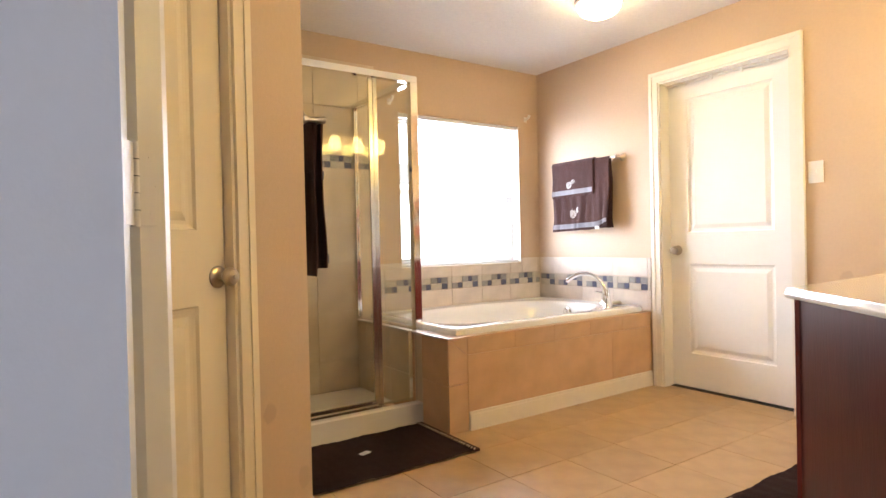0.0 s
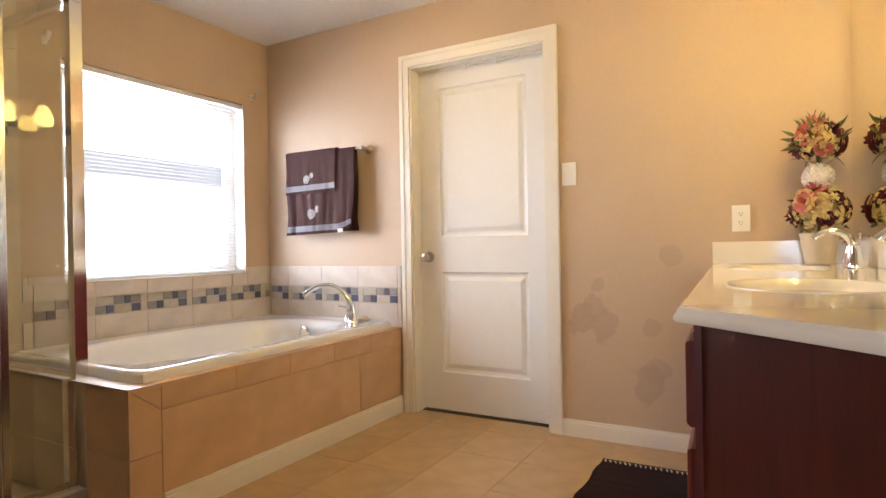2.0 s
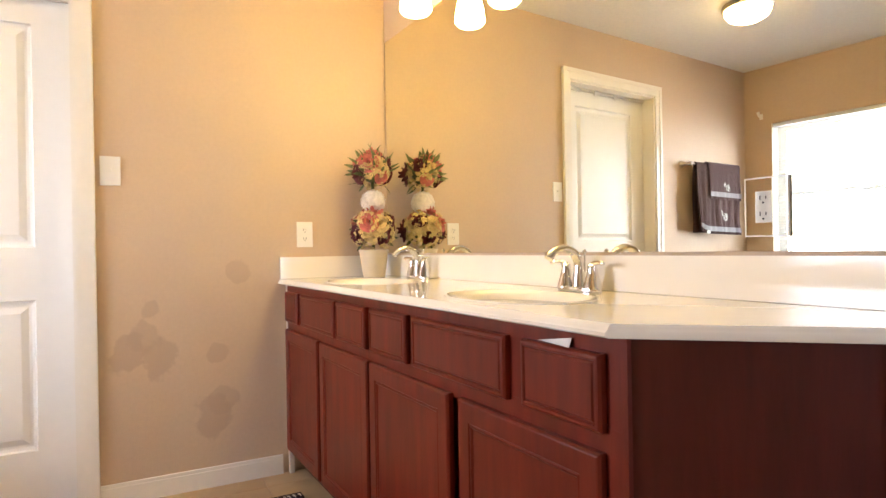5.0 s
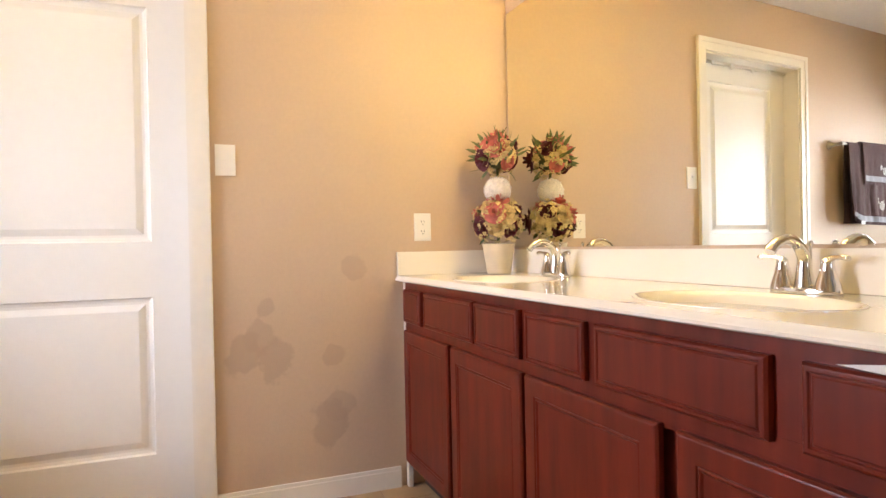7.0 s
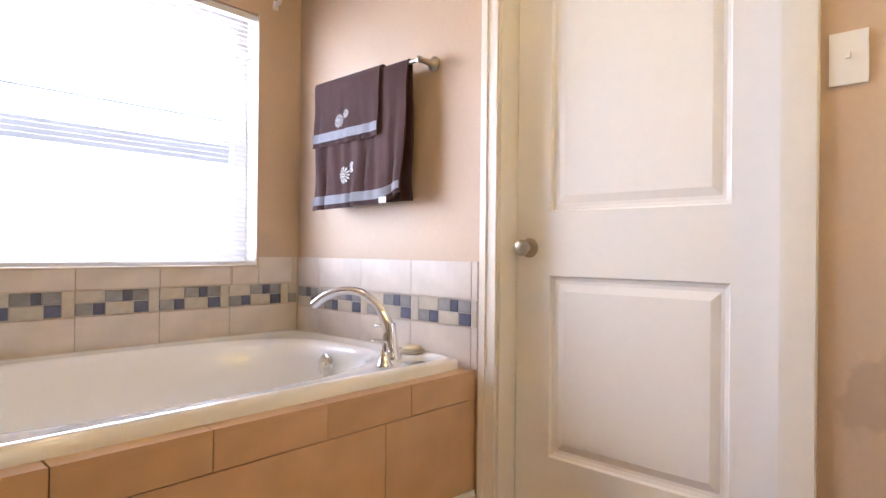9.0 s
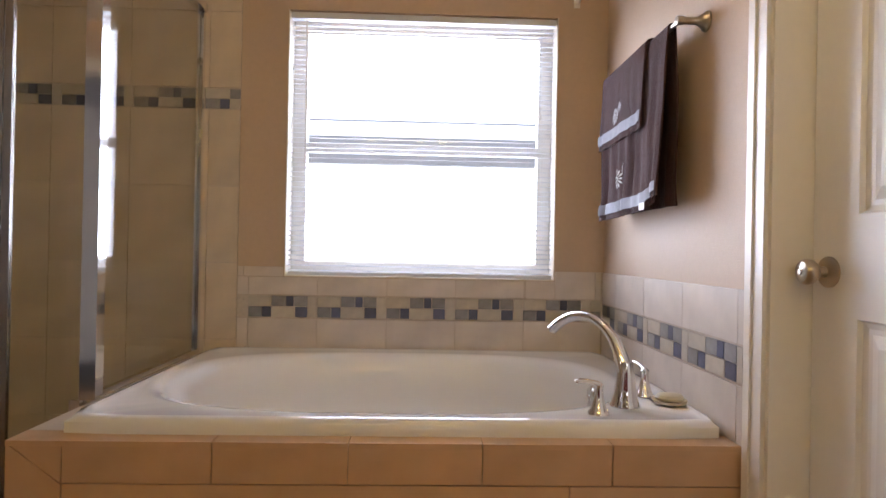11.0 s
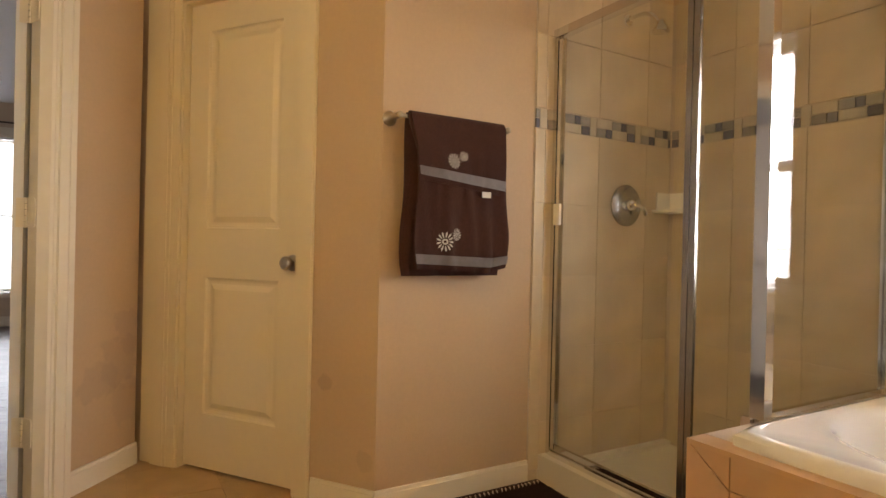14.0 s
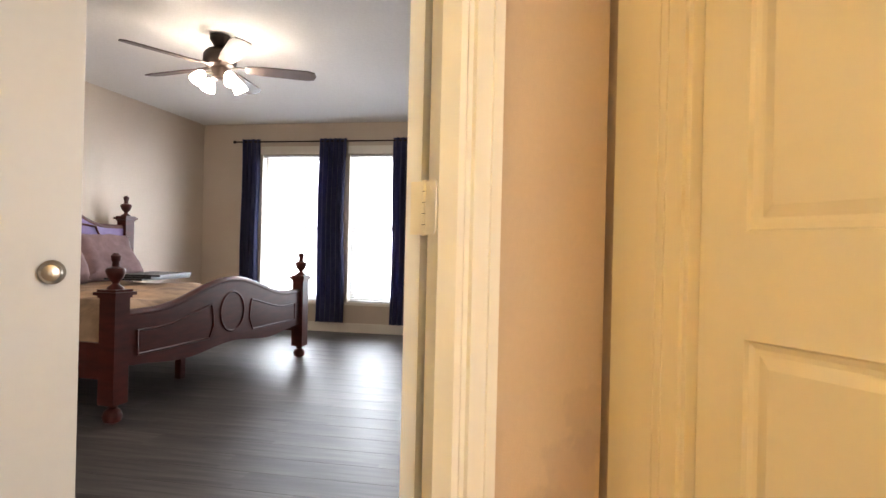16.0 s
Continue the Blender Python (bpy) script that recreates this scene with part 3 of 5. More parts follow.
window("window_bath", along(1.862, 4.075, 1, 0) @ pose(0, 0, 0.828), 1.128, 1.108, "wide white vinyl window over the bathtub, bright outside", "white mini blind, lowered with open slats, over the tub", sill=False)
for i, (a, b) in enumerate(wins):
    window("window_bed", along(BEDX, a, 0, 1) @ pose(0, 0, 0.35), b - a, 1.75, "tall white bedroom window, bright outside", "white mini blind lowered in the tall bedroom window", wand=i == 0)
for x in (1.792, 3.065):
    t = root("curtain_bracket", "small white curtain rod bracket above the window corner", "bracket", along(x, 4.075, 1, 0) @ pose(0, 0, 2.0), group="curtain brackets")
    part("bracket_plate", B((-0.012, 0.012, -0.006, 0, -0.02, 0.02)), PLAST, t, bevel=0.002)
    part("bracket_hook", tube(arc([(0, -0.004, 0.0), (0, -0.03, 0.004), (0, -0.045, 0.016), (0, -0.052, 0.03)], 4), [0.010] * 12 + [0.013], 10), PLAST, t, smooth=True)

# ---- bathtub and its deck ----
DX0, DY0, DZ = 1.505, 2.995, 0.500
thing("tub_deck", B((DX0 + 0.012, 3.199, DY0 + 0.012, 3.10, 0, DZ - 0.012), (DX0 + 0.012, 1.66, 3.10, 4.074, 0, DZ - 0.012), (3.12, 3.199, 3.10, 4.074, 0, DZ - 0.012), (1.66, 3.12, 3.99, 4.074, 0, DZ - 0.012)), GROUT, "built-in tiled bathtub surround", "tub deck", kind="structure")
DECK = bpy.data.objects["tub_deck"]
tub = root("bathtub", "white acrylic drop-in oval bathtub, empty, in a tiled deck", "bathtub", pose(2.385, 3.55, DZ))


def tub_shell():
    bm, hx, hy = bmesh.new(), 0.80, 0.505
    n = 72

    def loop(ax, ay, p, z, cx=0.0, cy=0.0):
        out = []
        for i in range(n):
            a = 2 * math.pi * i / n
            c, s = math.cos(a), math.sin(a)
            k = (abs(c) ** p + abs(s) ** p) ** (-1 / p)
            out.append(bm.verts.new((cx + ax * c * k, cy + ay * s * k, z)))
        return out
    specs = [(hx, hy, 40, 0.0), (hx, hy, 40, 0.026), (hx - 0.008, hy - 0.008, 30, 0.036), (hx - 0.022, hy - 0.022, 26, 0.040), (hx - 0.032, hy - 0.032, 22, 0.036),
             (0.735, 0.435, 3.0, 0.035), (0.715, 0.415, 2.7, 0.030), (0.70, 0.40, 2.6, 0.012), (0.685, 0.385, 2.6, -0.03), (0.65, 0.355, 2.6, -0.16), (0.61, 0.32, 2.7, -0.30), (0.54, 0.27, 2.7, -0.365), (0.40, 0.2, 2.5, -0.38), (0.15, 0.08, 2.2, -0.385)]
    loops = [loop(ax, ay, p, z, cx=-0.03 if i > 4 else 0) for i, (ax, ay, p, z) in enumerate(specs)]
    for a, b in zip(loops, loops[1:]):
        for i in range(n):
            j = (i + 1) % n
            bm.faces.new((a[i], a[j], b[j], b[i]))
    bm.faces.new(loops[-1])
    return bm


part("tub_shell", tub_shell(), ACRYL, tub, smooth=True)
ov = root("overflow_plate", "", "", pose(0, 0, 0))
ov.parent = tub
for nm, pr in (("plate", [(0.044, 0), (0.044, -0.004), (0.038, -0.010), (0.014, -0.013)]), ("lever", [(0.014, -0.012), (0.014, -0.020), (0.005, -0.022)])):
    part(nm, turned([(r, h) for r, h in pr], 24, at=(0.635, 0.05, -0.045), axis="x"), CHROME, ov, smooth=True)


def bath_faucet(m):
    t = root("tub_faucet", "tall arched chrome tub faucet on the tub rim", "faucet", m)
    part("base", turned([(0.040, 0), (0.040, 0.005), (0.034, 0.018), (0.028, 0.05), (0.023, 0.09), (0.018, 0.12)], 24), CHROME, t, smooth=True)
    pts = arc([(0, 0, 0.085), (-0.014, -0.009, 0.13), (-0.040, -0.025, 0.182), (-0.090, -0.056, 0.222), (-0.150, -0.092, 0.225), (-0.200, -0.122, 0.203), (-0.232, -0.142, 0.174)], 5)
    n = len(pts)
    part("spout", tube(pts, [0.014 + 0.009 * max(0, 0.35 - i / n) / 0.35 + 0.006 * max(0, (i / n - 0.6)) for i in range(n)], 16), CHROME, t, smooth=True)
    part("aerator", turned([(0.012, -0.012), (0.013, 0)], 14, at=(-0.230, -0.141, 0.178)), CHROME, t, smooth=True)
    return t


TF = bath_faucet(pose(2.990, 3.202, DZ + 0.037, 0, 0, -88))


def lever_handle(m, turn=0, size=1.0, mat=CHROME, label="chrome lever handle beside the tub spout", group="tub faucet handles"):
    t = new("handle")
    t.parent = TF
    t.matrix_basis = TF.matrix_basis.inverted() @ m @ pose(0, 0, 0, 0, 0, turn)
    t["label"] = label
    part("base", turned([(0.027 * size, 0), (0.027 * size, 0.005), (0.020 * size, 0.014), (0.012 * size, 0.045), (0.010 * size, 0.065), (0.012 * size, 0.075), (0.006, 0.082)], 20), mat, t, smooth=True)
    part("lever", tube(arc([(0, 0, 0.076), (-0.02, 0, 0.083), (-0.05, 0, 0.088), (-0.068, 0, 0.084)], 4), [0.008, 0.008, 0.007, 0.007, 0.006, 0.006, 0.006, 0.006, 0.006, 0.0065, 0.007, 0.006, 0.004], 10), mat, t, smooth=True)
    return t


lever_handle(pose(2.893, 3.122, DZ + 0.037), 15)
lever_handle(pose(3.085, 3.31, DZ + 0.037), -80)
s = root("soap_dish", "small cream soap on a clear dish on the tub rim", "soap dish", pose(3.125, 3.235, DZ + 0.037))
part("dish", turned([(0.030, 0), (0.043, 0.004), (0.048, 0.012), (0.044, 0.011), (0.02, 0.006)], 24), POT, s, smooth=True)
part("soap", turned([(0.02, 0.007), (0.038, 0.011), (0.040, 0.018), (0.034, 0.025), (0.012, 0.028)], 20, squash=0.75), SOAP, s, smooth=True)

# ---- shower ----
PY = 3.312
thing("shower_pan", B((0.566, DX0 + 0.010, 3.262, 3.345, 0, 0.112), (0.566, DX0 + 0.010, 3.345, 4.0635, 0, 0.045), (0.5785, 0.62, 3.345, 4.06, 0.045, 0.065)), PAN, "cream acrylic shower pan with a raised curb", "shower pan", bevel=0.008)
glass = root("shower_enclosure", "chrome-framed clear glass shower enclosure at the tub deck", "shower enclosure", pose(0, 0, 0))
HZ = 1.94
PX = 1.515
part("header", B((0.580, PX + 0.022, PY - 0.02, PY + 0.02, HZ - 0.035, HZ)), CHROME, glass, bevel=0.004)
part("header", B((PX - 0.02, PX + 0.02, PY + 0.021, 4.062, HZ - 0.035, HZ)), CHROME, glass, bevel=0.004)
part("corner_post", B((PX - 0.022, PX + 0.022, PY - 0.02, PY + 0.02, 0.513, HZ - 0.036)), CHROME, glass, bevel=0.006)
part("corner_post", B((PX - 0.050, PX - 0.0205, PY - 0.018, PY + 0.018, 0.113, 0.512)), CHROME, glass, bevel=0.004)
part("door_post", B((1.264, 1.286, PY - 0.007, PY + 0.007, 0.113, HZ - 0.036)), BRUSHED, glass, bevel=0.003)
part("wall_channel", B((0.580, 0.602, PY - 0.015, PY + 0.015, 0.113, HZ - 0.036)), CHROME, glass, bevel=0.004)
part("wall_channel", B((PX - 0.012, PX + 0.012, 4.04, 4.062, 0.513, HZ - 0.036)), CHROME, glass, bevel=0.003)
part("bottom_rail", B((0.603, PX - 0.051, PY - 0.018, PY + 0.018, 0.1125, 0.135)), CHROME, glass, bevel=0.004)
part("bottom_rail", B((PX - 0.012, PX + 0.012, PY + 0.021, 4.04, 0.5125, 0.528)), CHROME, glass, bevel=0.003)
part("glass_pane", B((1.286, PX - 0.0205, PY - 0.003, PY + 0.003, 0.136, HZ - 0.036)), GLASS, glass)
part("glass_pane", B((PX - 0.003, PX + 0.003, PY + 0.021, 4.04, 0.529, HZ - 0.036)), GLASS, glass)
sd = root("shower_door", "framed clear glass shower door, shut", "", pose(0, 0, 0))
sd.parent = glass
part("door_stile", B((0.606, 0.626, PY - 0.012, PY + 0.012, 0.142, 1.895)), CHROME, sd, bevel=0.003)
part("door_stile", B((1.238, 1.260, PY - 0.007, PY + 0.007, 0.142, 1.895)), BRUSHED, sd, bevel=0.003)
part("door_rail", B((0.626, 1.236, PY - 0.010, PY + 0.010, 0.142, 0.160)), CHROME, sd, bevel=0.003)
part("door_glass", B((0.626, 1.236, PY - 0.003, PY + 0.003, 0.160, 1.895)), GLASS, sd)
part("strike_clip", B((0.603, 0.640, PY - 0.022, PY - 0.010, 1.10, 1.19)), PLAST, sd, bevel=0.002)

v = root("shower_valve", "round chrome shower valve plate with a lever", "shower valve", along(0.577, 3.755, 0, 1) @ pose(0, 0, 1.21))
part("plate", turned([(0.098, 0), (0.098, -0.004), (0.084, -0.013), (0.040, -0.019)], 36, axis="y"), BRUSHED, v, smooth=True)
part("hub", turned([(0.026, -0.016), (0.024, -0.045), (0.016, -0.055), (0.008, -0.057)], 20, axis="y"), CHROME, v, smooth=True)
part("lever", tube(arc([(0, -0.05, 0), (0.03, -0.055, -0.004), (0.06, -0.06, -0.02), (0.07, -0.06, -0.045)], 4), 0.009, 10), CHROME, v, smooth=True)
h = root("overhead_shower", "chrome shower head on a bent arm", "shower", along(0.577, 3.74, 0, 1) @ pose(0, 0, 2.08))
part("flange", turned([(0.028, 0), (0.026, -0.006), (0.012, -0.01)], 20, axis="y"), CHROME, h, smooth=True)
part("arm", tube(arc([(0, -0.002, 0), (0, -0.08, 0.002), (0, -0.14, -0.02), (0, -0.18, -0.07)], 5), 0.010, 12), CHROME, h, smooth=True)
part("spray_face", turned([(0.012, 0.02), (0.02, 0), (0.036, -0.02), (0.038, -0.032), (0.033, -0.034)], 22, at=(0, -0.19, -0.08)), CHROME, h, smooth=True)
d = thing("corner_soap_shelf", prism([(0, 0), (0.14, 0), (0.135, -0.035), (0.10, -0.085), (0.05, -0.115), (0.0, -0.125)][::-1], 0, 0.016), PLAST, "white ceramic corner soap shelf in the shower", "soap shelf", bevel=0.004, m=pose(0.5775, 4.0625, 1.185))
bmx = B((0.0005, 0.008, -0.10, 0, 0.017, 0.10), (0.0085, 0.10, -0.008, 0, 0.017, 0.10))
part("back_plate", bmx, PLAST, d, bevel=0.003)

# ---- vanity ----
VT, VF, VB = 0.877, 1.27, 0.773
vroot = root("vanity_cabinet", "dark cherry double vanity cabinet with raised-edge doors and drawer fronts", "vanity cabinet", pose(0, 0, 0))
CUT = 1.247
EXT = 0.0524
body = [(3.197, VB), (3.197, VF), (CUT, VF), (CUT - (VF - VB), VB)]
part("carcass", prism([(3.197, VB), (3.22, VF - 0.02), (CUT + 0.010, VF - 0.02), (CUT - 0.004, VF - 0.045), (1.022, 1.000), (1.022, VB)], 0.10, VT - 0.0245), CHERRY, vroot)
frame_y = (VF - 0.0195, VF)
rails = B((CUT, 3.197, *frame_y, 0.812, VT - 0.0245), (CUT, 3.197, *frame_y, 0.648, 0.698), (CUT, 3.197, *frame_y, 0.10, 0.125))
for x in ((3.165, 3.197), (2.955, 3.005), (2.515, 2.560), (2.225, 2.285), (1.935, 2.005), (1.495, 1.558), (CUT, 1.29)):
    B((x[0], x[1], VF - 0.0190, VF - 0.0005, 0.1255, VT - 0.0505), bm=rails)
part("face_frame", rails, CHERRY, vroot)
# The near-black slot colour paints in the shade of the recess below the doors.
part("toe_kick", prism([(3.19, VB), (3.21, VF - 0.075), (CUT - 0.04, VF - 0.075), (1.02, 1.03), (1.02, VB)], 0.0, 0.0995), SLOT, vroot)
q = (VF - VB) * 0.7071
part("end_panel", B((0.0, (CUT - 0.975) * math.sqrt(2) - 0.002, 0.002, 0.016, 0.0, VT - 0.0245)), CHERRY_SHADED, vroot, m=along(CUT, VF, -1, -1))
part("side_panel", B((0.974, 0.988, VB, 1.018, 0.0, VT - 0.0245)), CHERRY_SHADED, vroot)
part("filler_strip", B((3.1975, 3.224, VF - 0.019, VF, 0.0, VT - 0.0245)), TRIM, vroot)
part("corner_strip", B((CUT - 0.004, CUT + 0.010, VF - 0.012, VF + 0.003, 0.0, VT - 0.0245)), CHERRY, vroot, bevel=0.002)


def front(name, x0, x1, z0, z1, raised, label=""):
    """A slab front with a routed edge and a groove, standing proud of the face frame."""
    bm = bmesh.new()
    y0 = VF + 0.0005
    steps = [(0, 0), (0, 0.012), (0.004, 0.017), (0.007, 0.018)]
    steps += [(0.046, 0.018), (0.0485, 0.0150), (0.051, 0.0165), (0.054, 0.0165), (0.058, 0.0125)] if raised else [(0.011, 0.018), (0.013, 0.0150), (0.0155, 0.0150), (0.0185, 0.0175)]
    loops = [[bm.verts.new(p) for p in ((x0 + i, y0 + d, z0 + i), (x1 - i, y0 + d, z0 + i), (x1 - i, y0 + d, z1 - i), (x0 + i, y0 + d, z1 - i))] for i, d in steps]
    for a, c in zip(loops, loops[1:]):
        for i in range(4):
            bm.faces.new((a[i], a[(i + 1) % 4], c[(i + 1) % 4], c[i]))
    bm.faces.new(loops[-1])
    bm.faces.new(loops[0][::-1])
    return part(name, bm, CHERRY, vroot, label)


for x0, x1 in ((3.000, 3.183), (2.556, 2.960), (2.280, 2.540), (2.000, 2.245), (1.553, 1.962), (1.290, 1.500)):
    front("drawer_front", x0, x1, 0.690, 0.822, False)
for x0, x1 in ((2.748, 3.183), (2.268, 2.722), (1.780, 2.250), (1.293, 1.735)):
    front("door", x0, x1, 0.118, 0.656, True)

def tri_card():
    """A folded paper corner: a thin three-sided flap, its tip low."""
    bm = bmesh.new()
    lo, hi = ([bm.verts.new((x, y + d, z)) for x, y, z in ((0.0, 0.0035, 0.0), (0.003, -0.006, 0.016), (0.090, -0.002, 0.0025))] for d in (0.0, 0.0012))
    bm.faces.new(lo)
    bm.faces.new(hi[::-1])
    for i in range(3):
        j = (i + 1) % 3
        bm.faces.new((lo[i], hi[i], hi[j], lo[j]))
    return bm


card = thing("paper_card", tri_card(), TAG, "small white paper edge sticking out above a drawer", "paper", m=pose(1.365, VF + 0.009, 0.8228))


def counter():
    bm = bmesh.new()
    def outline(g, k=0.0):
        fy = 1.302 + g
        cx = 1.262
        y0 = VB
        ex = 0.945 - g
        return [(3.1985, y0), (3.2275, fy), (cx + g * 0.41, fy), (ex, fy - (cx + g * 0.41 - ex)), (ex, y0)]
    levels = [(-0.012, VT - 0.024), (-0.004, VT - 0.0235), (0.0, VT - 0.020), (0.0, VT - 0.014), (-0.004, VT - 0.010), (-0.006, VT - 0.004), (-0.010, VT)]
    loops = [[bm.verts.new((x, y, z)) for x, y in outline(g)] for g, z in levels]
    for a, b in zip(loops, loops[1:]):
        for i in range(5):
            bm.faces.new((a[i], a[(i + 1) % 5], b[(i + 1) % 5], b[i]))
    bm.faces.new(loops[0][::-1])
    # the top, with two oval bowls sunk into it
    edges = [bm.edges.get((loops[-1][i], loops[-1][(i + 1) % 5])) for i in range(5)]
    fill = list(edges)
    rims = []
    for cx in SINKS:
        ring = []
        for i in range(48):
            a = 2 * math.pi * i / 48
            ring.append(bm.verts.new((cx + 0.235 * math.cos(a), 1.075 + 0.165 * math.sin(a), VT)))
        fill += [bm.edges.new((ring[i], ring[(i + 1) % 48])) for i in range(48)]
        rims.append((cx, ring))
    bmesh.ops.triangle_fill(bm, use_beauty=True, use_dissolve=False, edges=fill)
    for f in list(bm.faces):
        c = f.calc_center_median()
        if abs(c.z - VT) < 1e-5:
            for cx, _ in rims:
                if ((c.x - cx) / 0.233) ** 2 + ((c.y - 1.075) / 0.163) ** 2 < 1:
                    bm.faces.remove(f)
                    break
    return bm


def bowl(cx):
    """One moulded oval basin, from its rim down."""
    bm = bmesh.new()
    prev = [bm.verts.new((cx + 0.235 * math.cos(2 * math.pi * i / 48), 1.075 + 0.165 * math.sin(2 * math.pi * i / 48), VT)) for i in range(48)]
    ring = prev
    for k, (s, dz) in enumerate(((1.0, 0.0018), (0.975, 0.0020), (0.95, 0.0005), (0.91, -0.007), (0.86, -0.02), (0.78, -0.06), (0.64, -0.10), (0.42, -0.125), (0.15, -0.132))):
        nxt = [bm.verts.new((cx + (v.co.x - cx) * (s if k == 0 else s / 1.0), 1.075 + (v.co.y - 1.075) * s, VT + dz)) for v in ring]
        for i in range(48):
            j = (i + 1) % 48
            bm.faces.new((prev[i], prev[j], nxt[j], nxt[i]))
        prev = nxt
    bm.faces.new(prev)
    return bm


SINKS = (2.72, 1.78)
ctop = root("countertop", "glossy cream cultured-marble counter with two moulded oval sinks", "countertop", pose(0, 0, 0))
part("counter_slab", counter(), MARBLE, ctop, smooth=True)
for cx in SINKS:
    part("sink_bowl", bowl(cx), MARBLE, ctop, smooth=True)
thing("backsplash", B((0.95, 3.178, VB, VB + 0.020, VT + 0.001, VT + 0.098)), MARBLE, "cream marble backsplash under the wide mirror", "backsplash", bevel=0.003)
SPL = thing("side_splash", B((3.179, 3.199, VB, 1.296, VT + 0.001, VT + 0.098)), MARBLE, "cream marble side splash at the wall end of the vanity", "backsplash", bevel=0.003)
for cx in SINKS:
    t = root("sink_drain", "chrome drain in the sink bowl", "drain", pose(cx, 1.075, VT - 0.131), group="sink drains")
    part("flange", turned([(0.030, 0), (0.030, 0.002), (0.022, 0.003)], 24), CHROME, t, smooth=True)
    part("stopper", turned([(0.018, 0.003), (0.018, 0.007), (0.010, 0.009)], 20), CHROME, t, smooth=True)


def sink_faucet(m):
    t = root("sink_faucet", "satin chrome widespread-look faucet with two lever handles", "faucet", m, group="sink faucets")
    part("deck_plate", turned([(0.080, 0), (0.082, 0.004), (0.078, 0.012), (0.060, 0.016)], 32, squash=0.36), CHROME, t, smooth=True)
    part("spout_base", turned([(0.022, 0.012), (0.019, 0.03), (0.0145, 0.065), (0.0135, 0.085)], 20), CHROME, t, smooth=True)
    pts = arc([(0, 0, 0.075), (0, 0.004, 0.098), (0, 0.022, 0.124), (0, 0.055, 0.137), (0, 0.088, 0.128), (0, 0.112, 0.106)], 5)
    part("spout", tube(pts, [0.0135] * 16 + [0.0125] * (len(pts) - 17) + [0.012], 14), CHROME, t, smooth=True)
    part("lift_rod", turned([(0.003, 0.06), (0.003, 0.118), (0.006, 0.122), (0.006, 0.13), (0.002, 0.133)], 10, at=(0, -0.022, 0)), CHROME, t, smooth=True)
    for s in (-1, 1):
        hd = new("handle")
        hd.parent = t
        part("handle_base", turned([(0.027, 0.008), (0.025, 0.02), (0.017, 0.05), (0.0125, 0.075), (0.0135, 0.082), (0.006, 0.09)], 20, at=(s * 0.051, 0, 0)), CHROME, hd, smooth=True)
        part("lever", tube(arc([(s * 0.051, 0, 0.085), (s * 0.066, 0.004, 0.090), (s * 0.088, 0.009, 0.092), (s * 0.104, 0.012, 0.088)], 4), [0.008, 0.008, 0.0075, 0.007, 0.0065, 0.006, 0.006, 0.006, 0.0065, 0.007, 0.007, 0.006, 0.004], 10), CHROME, hd, smooth=True)
    return t


FSIZE = Matrix.Diagonal((1.0, 1.0, 0.93, 1.0))
f0 = sink_faucet(pose(SINKS[0] + 0.01, 0.850, VT + 0.001) @ FSIZE)
copy_thing(f0, pose(SINKS[1] + 0.015, 0.842, VT + 0.001) @ FSIZE)
mr = root("vanity_mirror", "large frameless wall mirror over the vanity", "mirror", pose(0, 0, 0))
part("mirror_glass", B((0.89, 3.176, 0.7716, 0.777, 0.984, 2.015)), MIRROR, mr)
for x in (2.86, 1.70):
    part("mirror_clip", B((x, x + 0.02, 0.7775, 0.780, 0.980, 0.992)), CHROME, mr, bevel=0.001)

# outlet in a mirrored cover on the mirror
o = root("mirror_outlet", "white outlet in a clear cover plate on the mirror", "outlet", along(1.343, 0.7775, -1, 0) @ pose(0, 0, 1.018))


def receptacle(t, z, x=0.0, y=-0.0085):
    part("socket_face", turned([(0.0165, y + 0.003), (0.0165, y)], 20, at=(x, 0, z), axis="y"), PLAST, t)
    part("slot", B((x - 0.0075, x - 0.0055, y - 0.0006, y + 0.001, z - 0.002, z + 0.007)), SLOT, t)
    part("slot", B((x + 0.0050, x + 0.0070, y - 0.0006, y + 0.001, z - 0.001, z + 0.006)), SLOT, t)
    part("slot", turned([(0.0023, y - 0.0006), (0.0023, y + 0.001)], 8, at=(x, 0, z - 0.008), axis="y"), SLOT, t)


part("cover_plate", B((0.0, 0.088, -0.006, -0.001, 0, 0.120)), MIRROR, o, bevel=0.002)
part("plate_rim", B((-0.003, 0.0, -0.007, -0.001, -0.003, 0.123), (0.088, 0.091, -0.007, -0.001, -0.003, 0.123), (0.0, 0.088, -0.007, -0.001, -0.003, 0.0), (0.0, 0.088, -0.007, -0.001, 0.12, 0.123)), TAG, o)
part("outlet_block", B((0.022, 0.056, -0.0085, -0.006, 0.027, 0.093)), PLAST, o, bevel=0.001)
for z in (0.043, 0.077):
    receptacle(o, z, 0.039)
part("test_button", B((0.033, 0.045, -0.0100, -0.0086, 0.0565, 0.0600)), PLAST, o)


# the vanity wall stands three degrees off square
for ob in list(scene.objects):
    if ob.parent is None and ob.name.split(".")[0] in ("vanity_cabinet", "paper_card", "countertop", "backsplash", "sink_drain", "sink_faucet", "vanity_mirror", "mirror_outlet"):
        ob.matrix_basis = SQ @ ob.matrix_basis


